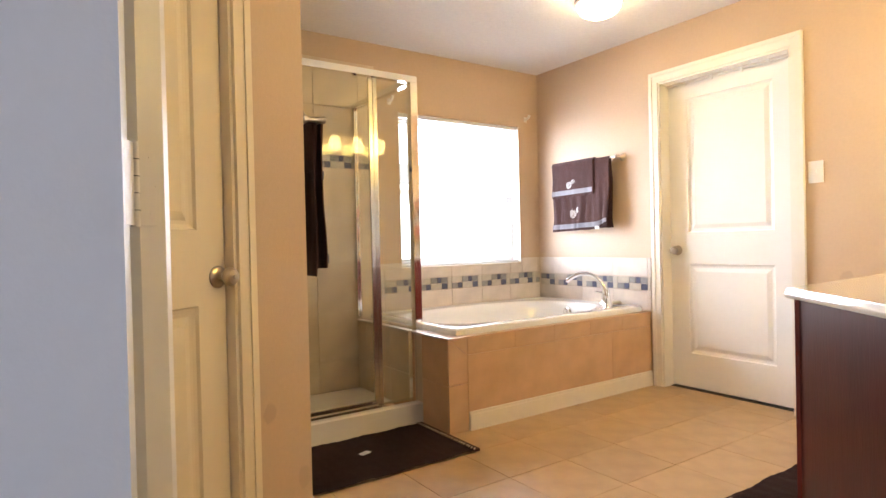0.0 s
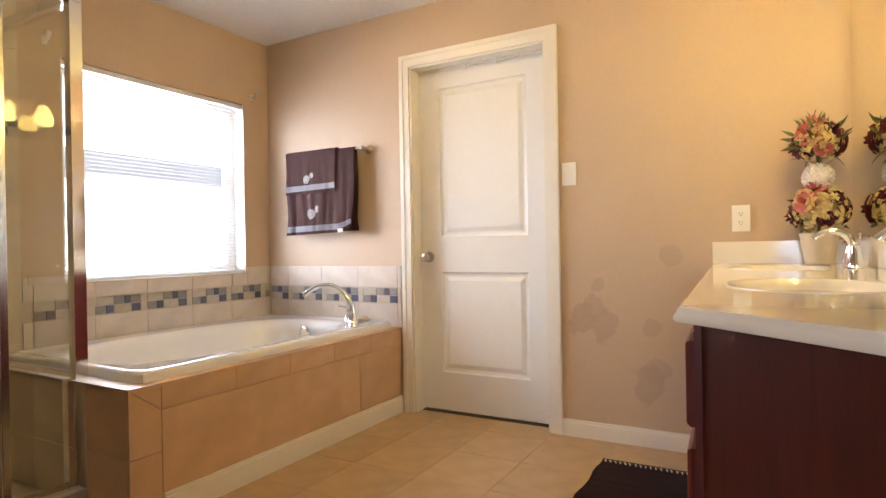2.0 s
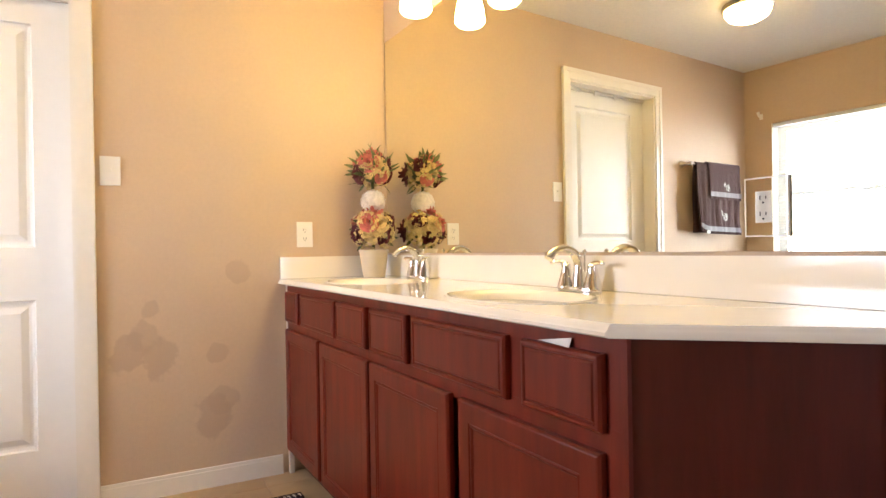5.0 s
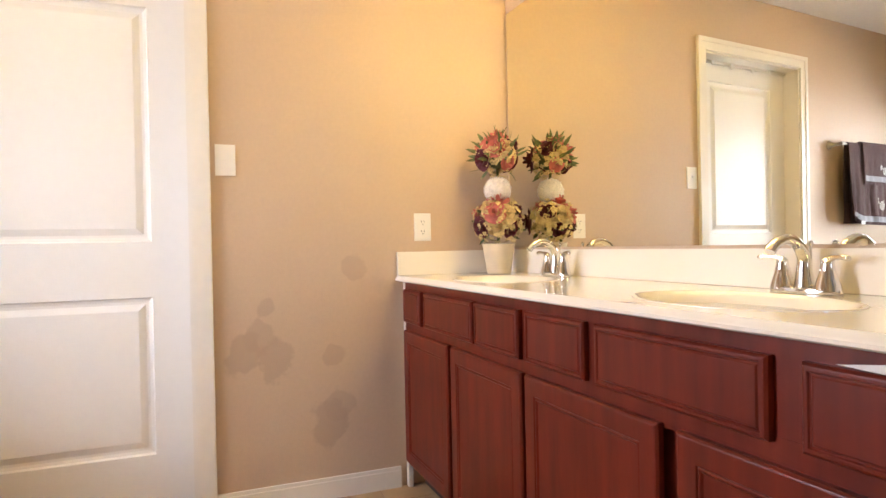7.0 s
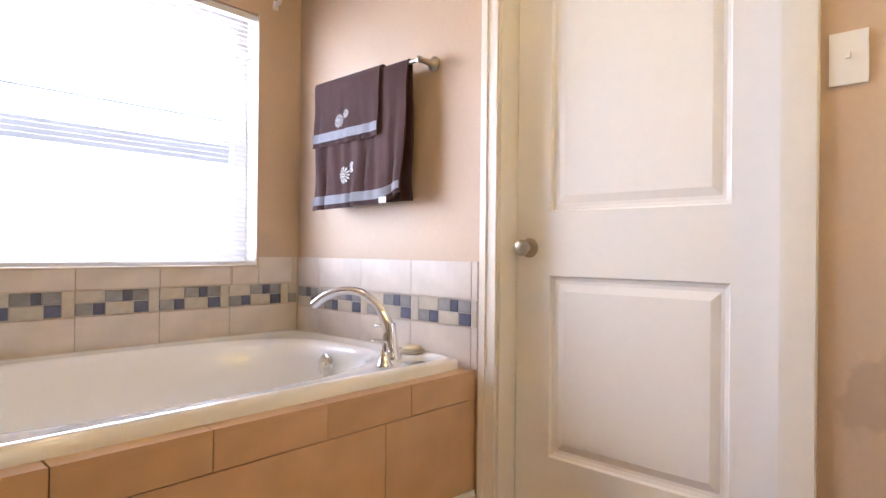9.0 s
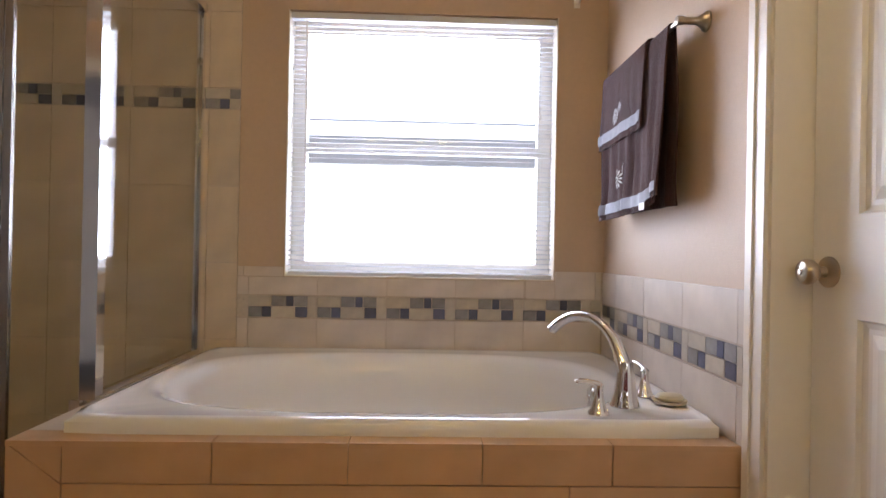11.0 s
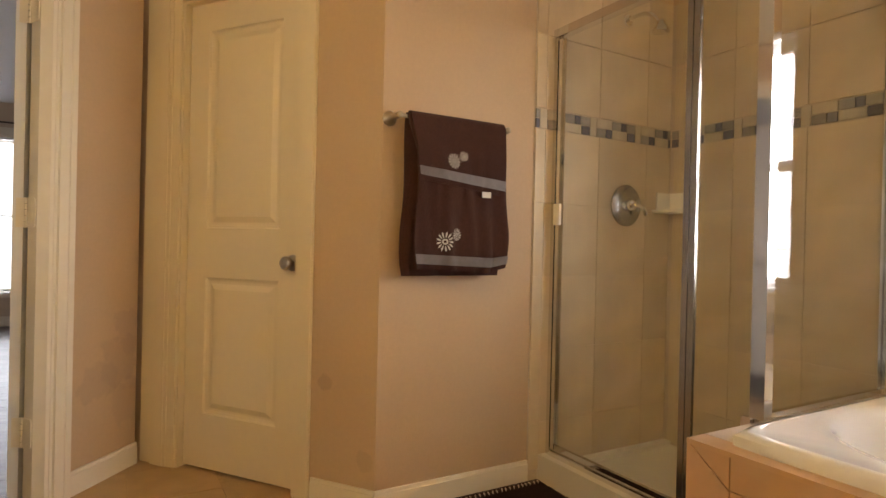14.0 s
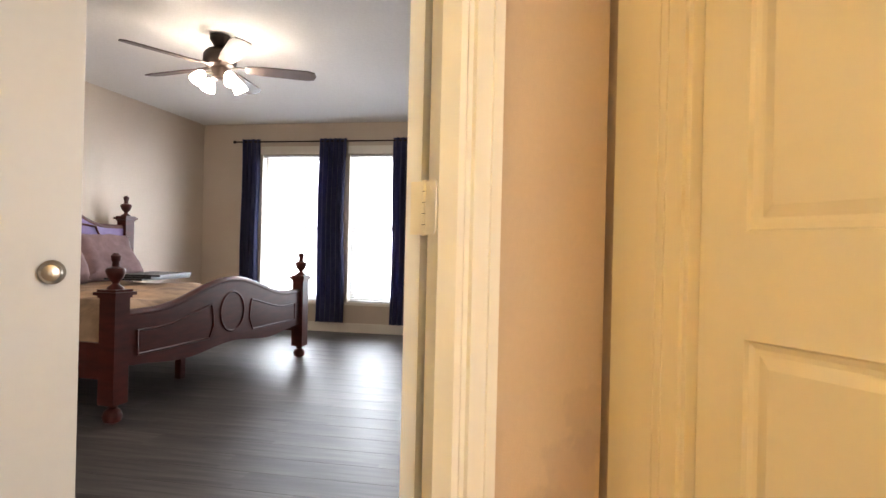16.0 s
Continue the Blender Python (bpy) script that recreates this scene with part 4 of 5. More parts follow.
def cover(name, m, label, kind):
    t = root(name, label, kind, m)
    part("cover_plate", B((-0.036, 0.036, -0.006, -0.0005, -0.058, 0.058)), PLAST, t, bevel=0.003)
    for z in (-0.048, 0.048) if name == "light_switch" else (0.0,):
        part("screw", turned([(0.003, -0.0072), (0.003, -0.006)], 10, at=(0, 0, z), axis="y"), PLAST, t)
    if name == "light_switch":
        part("switch_slot", B((-0.006, 0.006, -0.0066, -0.006, -0.013, 0.013)), PLAST, t)
        part("toggle", B((-0.0045, 0.0045, -0.016, -0.0066, -0.002, 0.010)), PLAST, t, bevel=0.001)
    else:
        for z in (-0.020, 0.020):
            receptacle(t, z)
    return t


cover("light_switch", EAST @ pose(4.075 - 1.955, 0, 1.335), "white toggle light switch on the tan wall by the door", "light switch")
cover("wall_outlet", EAST @ pose(4.075 - 1.180, 0, 1.078), "white duplex outlet on the tan wall over the vanity", "outlet")

# ---- towels on their bars ----
def towel_bar(name, m, long, standoff, group="towel bars"):
    """Local x along the wall, y into it; the bar stands off towards -y."""
    t = root(name, "satin nickel towel bar on the tan wall", "towel bar", m, group=group)
    part("bar", turned([(0.0075, 0.012), (0.0075, long - 0.012)], 16, at=(0, -standoff, 0), axis="x"), NICKEL, t, smooth=True)
    for x in (0.0, long):
        part("bracket", turned([(0.028, -0.001), (0.028, -0.006), (0.019, -0.014), (0.011, -0.030), (0.010, -standoff + 0.012), (0.013, -standoff + 0.004), (0.012, -standoff - 0.010), (0.004, -standoff - 0.014)], 20, at=(x, 0, 0), axis="y"), NICKEL, t, smooth=True)
    return t


def fold(x, z, seed, amp):
    k = max(0.0, min(1.0, -z / 0.25))
    return amp * k * (math.sin(x * 23 + seed) + 0.6 * math.sin(x * 51 + 2.1 * seed) + 0.3 * math.sin(x * 90 + z * 9 + seed))


def towel(name, label, m, width, front_len, back_len, r, seed, amp, skew=0.0, hem=0.10, flower=True, tag=None, group="", inset=0.0, corner=0.0):
    t = root(name, label, "towel", m, group=group)
    bm, nx = bmesh.new(), 36
    path = [(r, -back_len * (1 - i / 14)) for i in range(14)]
    path += [(r * math.cos(a), r * math.sin(a)) for a in [math.pi * i / 8 for i in range(9)]]
    path += [(-r, -front_len * i / 22) for i in range(1, 23)]

    def at(u, y, z, lift=0.0):
        s = -1 if y < 0 else 1
        zz = z
        if z < 0 and y < 0:
            zz = z * (1 + skew * (u - 0.5))
        w = inset * (1 - u) * min(1.0, max(0.0, -z) / 0.12) if y < 0 else 0.0
        x = u * width + w + 0.006 * noise.noise(Vector((u * 3, z * 7, seed))) * min(1, max(0, -z) * 6) + (0.010 * math.sin(z * 14 + seed) * max(0, -z) * 2) * (1 if u > 0.5 else -1)
        if y < 0 and u > 0.82 and z < -0.7 * front_len:
            d = (u - 0.82) / 0.18 * (-z / front_len - 0.7) / 0.3
            x, zz = x - corner * 0.5 * d * (1 - u) * 8 - corner * 0.25 * d, zz + corner * d
        yy = y + s * (abs(0.006 * min(1, max(0, -z) * 5) * noise.noise(Vector((u * 5, z * 5, seed + 7)))) + abs(fold(u * width, z, seed, amp)) if z < 0 else 0) - 0.02 * max(0, -z) * (1 if y < 0 else 0)
        return (x, yy - lift, zz)
    rows = [[bm.verts.new(at(i / nx, y, z)) for i in range(nx + 1)] for y, z in path]
    for a, b in zip(rows, rows[1:]):
        for i in range(nx):
            bm.faces.new((a[i], a[i + 1], b[i + 1], b[i]))
    bmesh.ops.recalc_face_normals(bm, faces=bm.faces)
    bmesh.ops.solidify(bm, geom=bm.faces[:], thickness=0.005)
    part("towel_cloth", bm, BROWN, t, smooth=True)
    if hem:
        bm = bmesh.new()
        zs = [-front_len + 0.018 + 0.036 * k / 3 for k in range(4)]
        rows = [[bm.verts.new(at(i / nx, -r, z, 0.0055)) for i in range(nx + 1)] for z in zs]
        for a, b in zip(rows, rows[1:]):
            for i in range(nx):
                bm.faces.new((a[i], a[i + 1], b[i + 1], b[i]))
        bmesh.ops.solidify(bm, geom=bm.faces[:], thickness=0.001)
        part("satin_band", bm, SATIN, t, "grey satin ribbon band", smooth=True)
    if flower:
        for fx, fz, fr in ((flower[0], flower[1], flower[2]), (flower[0] + flower[2] * 1.45 / width, flower[1] + flower[2] * 0.75, flower[2] * 0.66)):
            bm = bmesh.new()
            base = at(fx, -r, fz, 0.0075)
            n = 13
            for k in range(n):
                a = 2 * math.pi * k / n
                pts = [(0.40, -0.035), (0.78, -0.082), (1.0, 0.0), (0.78, 0.082), (0.40, 0.035)]
                vs = []
                for q, w in pts:
                    ca, sa = math.cos(a), math.sin(a)
                    px, pz = fr * (q * ca - w * sa * 1.2), fr * (q * sa + w * ca * 1.2)
                    vs.append(bm.verts.new(at(fx + px / width, -r, fz + pz, 0.0068)))
                bm.faces.new(vs)
            ring_in, ring_out = [], []
            for k in range(16):
                a = 2 * math.pi * k / 16
                for lst, q in ((ring_in, 0.13), (ring_out, 0.30)):
                    lst.append(bm.verts.new(at(fx + fr * q * math.cos(a) / width, -r, fz + fr * q * math.sin(a), 0.0070)))
            for k in range(16):
                j = (k + 1) % 16
                bm.faces.new((ring_in[k], ring_out[k], ring_out[j], ring_in[j]))
            bmesh.ops.solidify(bm, geom=bm.faces[:], thickness=0.0008)
            part("embroidered_flower", bm, THREAD, t, "white embroidered daisy")
    if tag:
        p = at(tag[0], -r, tag[1], 0.006)
        part("care_label", B((p[0], p[0] + 0.04, p[1] - 0.001, p[1], p[2] - 0.022, p[2])), TAG, t, "small white care label", m=None)
    return t


WB = along(0.565, 2.53, 0, 1) @ pose(0, 0, 1.462)
towel_bar("towel_bar", WB, 0.475, 0.082)
towel("bath_towel", "dark brown bath towel with daisies and a grey satin band", WB @ pose(0.030, -0.082, 0), 0.430, 0.555, 0.575, 0.0125, 1.3, 0.009, 0.03, inset=0.035, corner=0.02, flower=(0.31, -0.450, 0.038))
towel("hand_towel", "brown hand towel with a satin band over the larger towel", WB @ pose(0.042, -0.082, 0), 0.408, 0.245, 0.18, 0.0215, 2.7, 0.004, 0.17, inset=0.028, flower=(0.38, -0.152, 0.031), tag=(0.72, -0.245))
EB = along(3.2, 3.832, 0, -1) @ pose(0, 0, 1.586)
towel_bar("towel_bar", EB, 0.622, 0.075)
towel("bath_towel", "brown bath towel with daisies, hanging above the bathtub", EB @ pose(0.012, -0.075, 0), 0.560, 0.512, 0.50, 0.0125, 4.1, 0.009, -0.03, inset=0.008, corner=0.035, flower=(0.38, -0.385, 0.036), tag=(0.80, -0.490))
towel("hand_towel", "brown hand towel with satin band over the towel by the tub", EB @ pose(0.016, -0.075, 0), 0.415, 0.255, 0.20, 0.0225, 5.2, 0.006, -0.04, inset=0.012, flower=(0.44, -0.165, 0.030))


# ---- rugs ----
def rug(m, long, wide, label):
    t = root("bath_rug", label, "bath rug", m, group="bath rugs")
    bm, nx, ny = bmesh.new(), 48, 26
    top = []
    for j in range(ny + 1):
        top.append([bm.verts.new((long * i / nx + 0.004 * math.sin(j * 0.7), wide * j / ny + 0.005 * math.sin(i * 0.45 + 1), 0.004 + 0.0035 + 0.0025 * noise.noise(Vector((i * 0.35, j * 0.35, long))) + 0.0012 * math.sin(i * 2.0))) for i in range(nx + 1)])
    for a, b in zip(top, top[1:]):
        for i in range(nx):
            bm.faces.new((a[i], a[i + 1], b[i + 1], b[i]))
    bmesh.ops.solidify(bm, geom=bm.faces[:], thickness=0.006)
    part("rug_pile", bm, RUGM, t, smooth=True)
    for x0, s in ((0.0, -1), (long, 1)):
        lo, hi = sorted((x0 - s * 0.004, x0 + s * 0.026))
        part("hem", B((lo, hi, 0.002, wide - 0.002, 0.0005, 0.0125)), RUGM, t, bevel=0.003)
        bm = bmesh.new()
        rnd = random.Random(5)
        for k in range(int(wide / 0.021)):
            y = 0.008 + k * 0.021 + rnd.uniform(-0.002, 0.002)
            lean = rnd.uniform(0.003, 0.009)
            tube([(x0 - s * 0.006, y, 0.0105), (x0 + s * 0.001, y + lean * 0.5, 0.0140), (x0 + s * 0.010, y + lean, 0.0120)], 0.0030, 6, bm=bm)
        part("whip_stitches", bm, FRINGE, t, "cream whip stitches along the hem", smooth=True)["kind"] = "stuff"
    return t


FRINGE = material("rug_stitching", (0.62, 0.52, 0.44), 0.95, grain=0.4, scale=90)
r1 = rug(pose(0.622, 2.712, 0.0045, 0, 0, 0), 0.835, 0.53, "dark brown cotton rug with whip-stitched ends before the shower")
part("rug_label", B((0, 0.055, 0, 0.032, 0, 0.002)), TAG, r1, "white care label on the rug", m=pose(0.37, 0.255, 0.0135, 0, 0, 20))
rug(pose(1.90, 1.285, 0.0045), 0.985, 0.45, "dark brown cotton rug with whip-stitched ends before the vanity")


# ---- silk flower topiary ----
def bloom(bm, c, out, size, petals, rnd):
    """A rose: cupped petals in rings round the way out."""
    out = out.normalized()
    a = out.orthogonal().normalized()
    b = out.cross(a)
    for ring, (rr, tilt, n) in enumerate(((0.25, 1.2, 4), (0.55, 0.75, 5), (0.95, 0.3, petals))):
        for k in range(n):
            th = 2 * math.pi * (k + ring * 0.4) / n + rnd.uniform(-0.15, 0.15)
            d = a * math.cos(th) + b * math.sin(th)
            side = out.cross(d)
            w = size * (0.30 + 0.28 * ring)
            base = c + out * size * 0.05
            mid = c + d * size * rr * 0.6 + out * size * (0.42 * tilt)
            tip = c + d * size * rr + out * size * (0.62 * tilt + 0.1)
            vs = [bm.verts.new(p) for p in (base - side * w * 0.25, base + side * w * 0.25, mid + side * w * 0.62, tip + side * w * 0.35 - out * size * 0.06, tip, tip - side * w * 0.35 - out * size * 0.06, mid - side * w * 0.62)]
            bm.faces.new((vs[0], vs[1], vs[2], vs[6]))
            bm.faces.new((vs[6], vs[2], vs[3], vs[4], vs[5]))


def leaf_blade(bm, c, d, up, long, wide):
    d, side = d.normalized(), d.cross(up).normalized()
    pts = [(0, 0.04), (0.3, 0.42), (0.6, 0.5), (0.85, 0.25), (1, 0)]
    left = [bm.verts.new(c + d * long * u + side * wide * w - up * long * 0.25 * u * u) for u, w in pts[:-1]]
    right = [bm.verts.new(c + d * long * u - side * wide * w - up * long * 0.25 * u * u) for u, w in pts[:-1]]
    mid = [bm.verts.new(c + d * long * u - up * (long * 0.25 * u * u + wide * 0.15)) for u, w in pts]
    for i in range(3):
        bm.faces.new((left[i], left[i + 1], mid[i + 1], mid[i]))
        bm.faces.new((mid[i], mid[i + 1], right[i + 1], right[i]))
    bm.faces.new((left[3], mid[4], mid[3]))
    bm.faces.new((mid[3], mid[4], right[3]))


HYDR = material("faded_green_cream_floret", (0.60, 0.46, 0.20), 0.8, grain=0.3, scale=60)


def topiary(m):
    t = root("flower_topiary", "silk rose and hydrangea topiary in a small cream pot", "artificial flowers", m)
    part("pot", turned([(0.046, 0), (0.050, 0.004), (0.066, 0.112), (0.070, 0.122), (0.064, 0.125), (0.060, 0.112)], 28), POT, t, "square-looking cream ceramic pot", smooth=True)
    part("stem", turned([(0.006, 0.10), (0.006, 0.46)], 8), LEAFG, t)
    rnd = random.Random(11)
    bm = bmesh.new()
    for k in range(260):
        z = 1 - 2 * (k + 0.5) / 260
        a = k * 2.39996
        v = Vector((math.sqrt(1 - z * z) * math.cos(a), math.sqrt(1 - z * z) * math.sin(a), z))
        c = v * 0.055 * rnd.uniform(0.97, 1.04)
        s = 0.0042
        vs = [bm.verts.new(c + Vector(q) * s) for q in ((1, 0, 0), (-1, 0, 0), (0, 1, 0), (0, -1, 0), (0, 0, 1), (0, 0, -1))]
        for i, j, l in ((0, 2, 4), (2, 1, 4), (1, 3, 4), (3, 0, 4), (2, 0, 5), (1, 2, 5), (3, 1, 5), (0, 3, 5)):
            bm.faces.new((vs[i], vs[j], vs[l]))
    bmesh.ops.create_icosphere(bm, subdivisions=3, radius=0.053)
    part("seed_ball", bm, ORB, t, "white pebbled ball", m=pose(0, 0, 0.345))
    for zc, rr, top in ((0.215, 0.090, False), (0.485, 0.075, True)):
        core = bmesh.new()
        bmesh.ops.create_icosphere(core, subdivisions=2, radius=rr * 0.72)
        part("foliage_core", core, CREAMP if not top else LEAFG, t, m=pose(0, 0, zc))
        # small hydrangea florets
        bm = bmesh.new()
        for k in range(290 if not top else 170):
            v = Vector((rnd.gauss(0, 1), rnd.gauss(0, 1), rnd.gauss(0, 0.9))).normalized()
            c = Vector((0, 0, zc)) + v * rr * rnd.uniform(0.92, 1.22)
            a = v.orthogonal().normalized()
            b = v.cross(a)
            for q in range(4):
                th = q * math.pi / 2 + k
                d = a * math.cos(th) + b * math.sin(th)
                e = v.cross(d)
                s = 0.0125
                vs = [bm.verts.new(p) for p in (c, c + d * s * 0.6 + e * s * 0.45 + v * 0.002, c + d * s + v * 0.001, c + d * s * 0.6 - e * s * 0.45 + v * 0.002)]
                bm.faces.new(vs)
        part("hydrangea", bm, HYDR, t, "cream hydrangea florets")["kind"] = "stuff"
        bm = bmesh.new()
        for k in range(46 if top else 16):
            v = Vector((rnd.gauss(0, 1), rnd.gauss(0, 1), rnd.gauss(0.35 if top else -0.1, 0.7))).normalized()
            leaf_blade(bm, Vector((0, 0, zc)) + v * rr * 0.8, v + Vector((0, 0, 0.35 if top else 0.0)), v.orthogonal().normalized() if k % 2 else Vector((0, 0, 1)).cross(v).normalized(), rnd.uniform(0.045, 0.080) if top else rnd.uniform(0.035, 0.055), rnd.uniform(0.010, 0.018))
        part("leaves", bm, LEAFG, t, "dark green silk leaves")["kind"] = "stuff"
        roses = [((-0.85, 0.35, 0.25), CREAMP, 0.038), ((-0.60, 0.80, 0.35), ROSEP, 0.040), ((0.15, 0.95, -0.25), BURG, 0.040), ((-0.3, 0.3, 0.95), ROSEP, 0.042), ((0.75, 0.55, 0.4), ROSEP, 0.034), ((0.9, 0.2, -0.2), BURG, 0.036), ((-0.2, 0.85, 0.75), ROSEP if top else CREAMP, 0.034), ((-0.75, -0.35, 0.45), BURG, 0.034), ((0.3, -0.95, 0.0), BURG, 0.050), ((-0.9, 0.1, -0.45), BURG if not top else ROSEP, 0.03), ((0.5, -0.4, 0.75), ROSEP, 0.032)]
        for v, mt, s in roses:
            bm = bmesh.new()
            v = Vector(v).normalized()
            bloom(bm, Vector((0, 0, zc)) + v * rr * 0.90, v, s * 1.22, 8, rnd)
            part("rose", bm, mt, t, {"cream_petal": "cream silk rose", "coral_petal": "coral silk rose", "burgundy_petal": "burgundy silk rose"}[mt.name])
    return t


topiary(pose(3.045, 0.900, VT + 0.0015, 0, 0, 20))

# ---- bedroom ----
bed = root("bed", "carved mahogany poster bed with a rumpled tan quilt", "bed", pose(-2.865, -1.63, 0, 0, 0, -4.0))
FX, FYY, HYY = 1.045, 0.985, -0.93


def bed_post(parent, x, y, top, name="post"):
    p = new(name)
    p.parent = parent
    part("bun_foot", turned([(0.018, 0), (0.045, 0.015), (0.052, 0.045), (0.040, 0.075), (0.022, 0.085), (0.030, 0.10), (0.045, 0.11)], 20, at=(x, y, 0)), MAHOG, p, smooth=True)
    h = top - 0.26
    part("post_shaft", B((x - 0.052, x + 0.052, y - 0.052, y + 0.052, 0.11, h)), MAHOG, p, bevel=0.008)
    part("post_cap", B((x - 0.060, x + 0.060, y - 0.060, y + 0.060, h, h + 0.014), (x - 0.075, x + 0.075, y - 0.075, y + 0.075, h + 0.0145, h + 0.032), (x - 0.062, x + 0.062, y - 0.062, y + 0.062, h + 0.0325, h + 0.046)), MAHOG, p, bevel=0.003)
    b = h + 0.046
    part("finial", turned([(0.045, b), (0.040, b + 0.012), (0.018, b + 0.028), (0.016, b + 0.036), (0.040, b + 0.065), (0.052, b + 0.100), (0.046, b + 0.116), (0.020, b + 0.126), (0.018, b + 0.150), (0.024, b + 0.160), (0.026, b + 0.185), (0.012, b + 0.200)], 20, at=(x, y, 0)), MAHOG, p, smooth=True)
    return p


for x in (-FX, FX):
    bed_post(bed, x, FYY, 0.955, "foot_post")
    bed_post(bed, x, HYY, 1.47, "head_post")


def arch(u, low, high):
    return low + (high - low) * (0.5 + 0.5 * math.cos(math.pi * max(-1, min(1, u / 0.80))))


def board(name, y, low, high, bottom, thick, mat, ornament=True):
    n = 48
    p = new(name)
    p.parent = bed
    bm = bmesh.new()
    fr, bk = [], []
    for k in range(n + 1):
        u = -1 + 2 * k / n
        x, z = u * (FX - 0.055), arch(u, low, high)
        lo = bottom + (0.02 * math.cos(u * math.pi * 2))
        fr.append((bm.verts.new((x, y + thick / 2, lo)), bm.verts.new((x, y + thick / 2, z))))
        bk.append((bm.verts.new((x, y - thick / 2, lo)), bm.verts.new((x, y - thick / 2, z))))
    for k in range(n):
        bm.faces.new((fr[k][0], fr[k + 1][0], fr[k + 1][1], fr[k][1]))
        bm.faces.new((bk[k + 1][0], bk[k][0], bk[k][1], bk[k + 1][1]))
        bm.faces.new((fr[k][1], fr[k + 1][1], bk[k + 1][1], bk[k][1]))
        bm.faces.new((fr[k][0], bk[k][0], bk[k + 1][0], fr[k + 1][0]))
    part("board_panel", bm, mat, p)
    for dz, r in ((0.012, 0.026), (-0.022, 0.016)):
        pts = [((-1 + 2 * k / n) * (FX - 0.055), y, arch(-1 + 2 * k / n, low, high) + dz) for k in range(n + 1)]
        part("crest_rail", tube(pts, r if dz > 0 else r, 10), MAHOG, p, smooth=True)
    yy = y + thick / 2
    if ornament:
        mid = (bottom + high) / 2 + 0.01
        h = (high - bottom) / 2 - 0.085
        part("oval_moulding", tube([(0.14 * math.cos(a), yy, mid + h * math.sin(a)) for a in [2 * math.pi * k / 40 for k in range(41)]], 0.009, 8), MAHOG, p, smooth=True)
        for s in (-1, 1):
            pts = []
            for k in range(13):
                u = 0.24 + (0.90 - 0.24) * k / 12
                pts.append((s * u, yy, arch(u / (FX - 0.055), low, high) - 0.085 - 0.03 * (1 - k / 12)))
            pts = pts + [(s * 0.90, yy, bottom + 0.075), (s * 0.26, yy, bottom + 0.075)]
            xs = [(s * 0.215, yy, bottom + 0.16), (s * 0.225, yy, pts[0][2] - 0.04), pts[0]]
            part("panel_moulding", tube(pts + xs, 0.008, 8), MAHOG, p, smooth=True)
    return p


board("footboard", FYY, 0.585, 0.735, 0.285, 0.045, MAHOG)
board("headboard", HYY, 1.13, 1.42, 0.35, 0.05, MAUVE, False)
hb = bpy.data.objects["headboard"]
part("raised_moulding", tube([(x, HYY + 0.03, z) for x, z in ((-0.85, 0.75), (-0.85, 1.0), (-0.72, 1.03), (-0.66, 1.14), (-0.35, 1.17), (0, 1.24), (0.35, 1.17), (0.66, 1.14), (0.72, 1.03), (0.85, 1.0), (0.85, 0.75))], 0.010, 8), MAHOG, hb, smooth=True)
for x in (-FX, FX):
    part("side_rail", B((x - 0.02, x + 0.02, HYY + 0.053, FYY - 0.053, 0.24, 0.44)), MAHOG, bed, bevel=0.005)
part("centre_leg", B((-0.025, 0.025, 0.55, 0.60, 0, 0.30)), MAHOG, bed, bevel=0.003)


def soft_block(x0, x1, y0, y1, z0, z1, puff, seed, n=26):
    bm = bmesh.new()
    top = []
    for j in range(n + 1):
        row = []
        for i in range(n + 1):
            u, v = i / n, j / n
            e = min(1, 9 * min(u, 1 - u, v, 1 - v))
            z = z1 - (1 - math.sqrt(e)) * (z1 - z0) * 0.5 + puff * noise.noise(Vector((u * 5, v * 5, seed)))
            row.append(bm.verts.new((x0 + (x1 - x0) * u, y0 + (y1 - y0) * v, z)))
        top.append(row)
    for a, b in zip(top, top[1:]):
        for i in range(n):
            bm.faces.new((a[i], a[i + 1], b[i + 1], b[i]))
    ring = [top[0][i] for i in range(n + 1)] + [top[j][n] for j in range(1, n + 1)] + [top[n][i] for i in range(n - 1, -1, -1)] + [top[j][0] for j in range(n - 1, 0, -1)]
    low = [bm.verts.new((v.co.x + 0.03 * noise.noise(Vector((v.co.x * 4, v.co.y * 4, seed + 3))), v.co.y, z0 + 0.02 * noise.noise(Vector((v.co.x * 6, v.co.y * 6, 1))))) for v in ring]
    for i in range(len(ring)):
        j = (i + 1) % len(ring)
        bm.faces.new((ring[i], low[i], low[j], ring[j]))
    bm.faces.new(low)
    return bm


part("mattress", B((-0.96, 0.96, HYY + 0.06, FYY - 0.10, 0.30, 0.56)), PILLOW, bed, bevel=0.03)
thing("bed_quilt", soft_block(-1.035, 1.035, HYY + 0.10, FYY - 0.09, 0.30, 0.64, 0.045, 2.0, 44), BEDCOV, "rumpled tan and brown quilt spread on the bed", "quilt", smooth=True, m=pose(-2.865, -1.63, 0, 0, 0, -4.0))
for k, (px, tz) in enumerate(((-0.55, -58), (0.05, -62), (0.62, -60))):
    thing("bed_pillow", soft_block(-0.30, 0.30, -0.22, 0.22, -0.03, 0.09, 0.02, 4.0 + k, 14), PILLOW, "mauve brown pillow leaning on the headboard", "pillow", smooth=True, group="pillows on the bed", m=pose(-2.875 + px, -1.60 + HYY + 0.30, 0.86, tz, 0, 4 * k - 4))
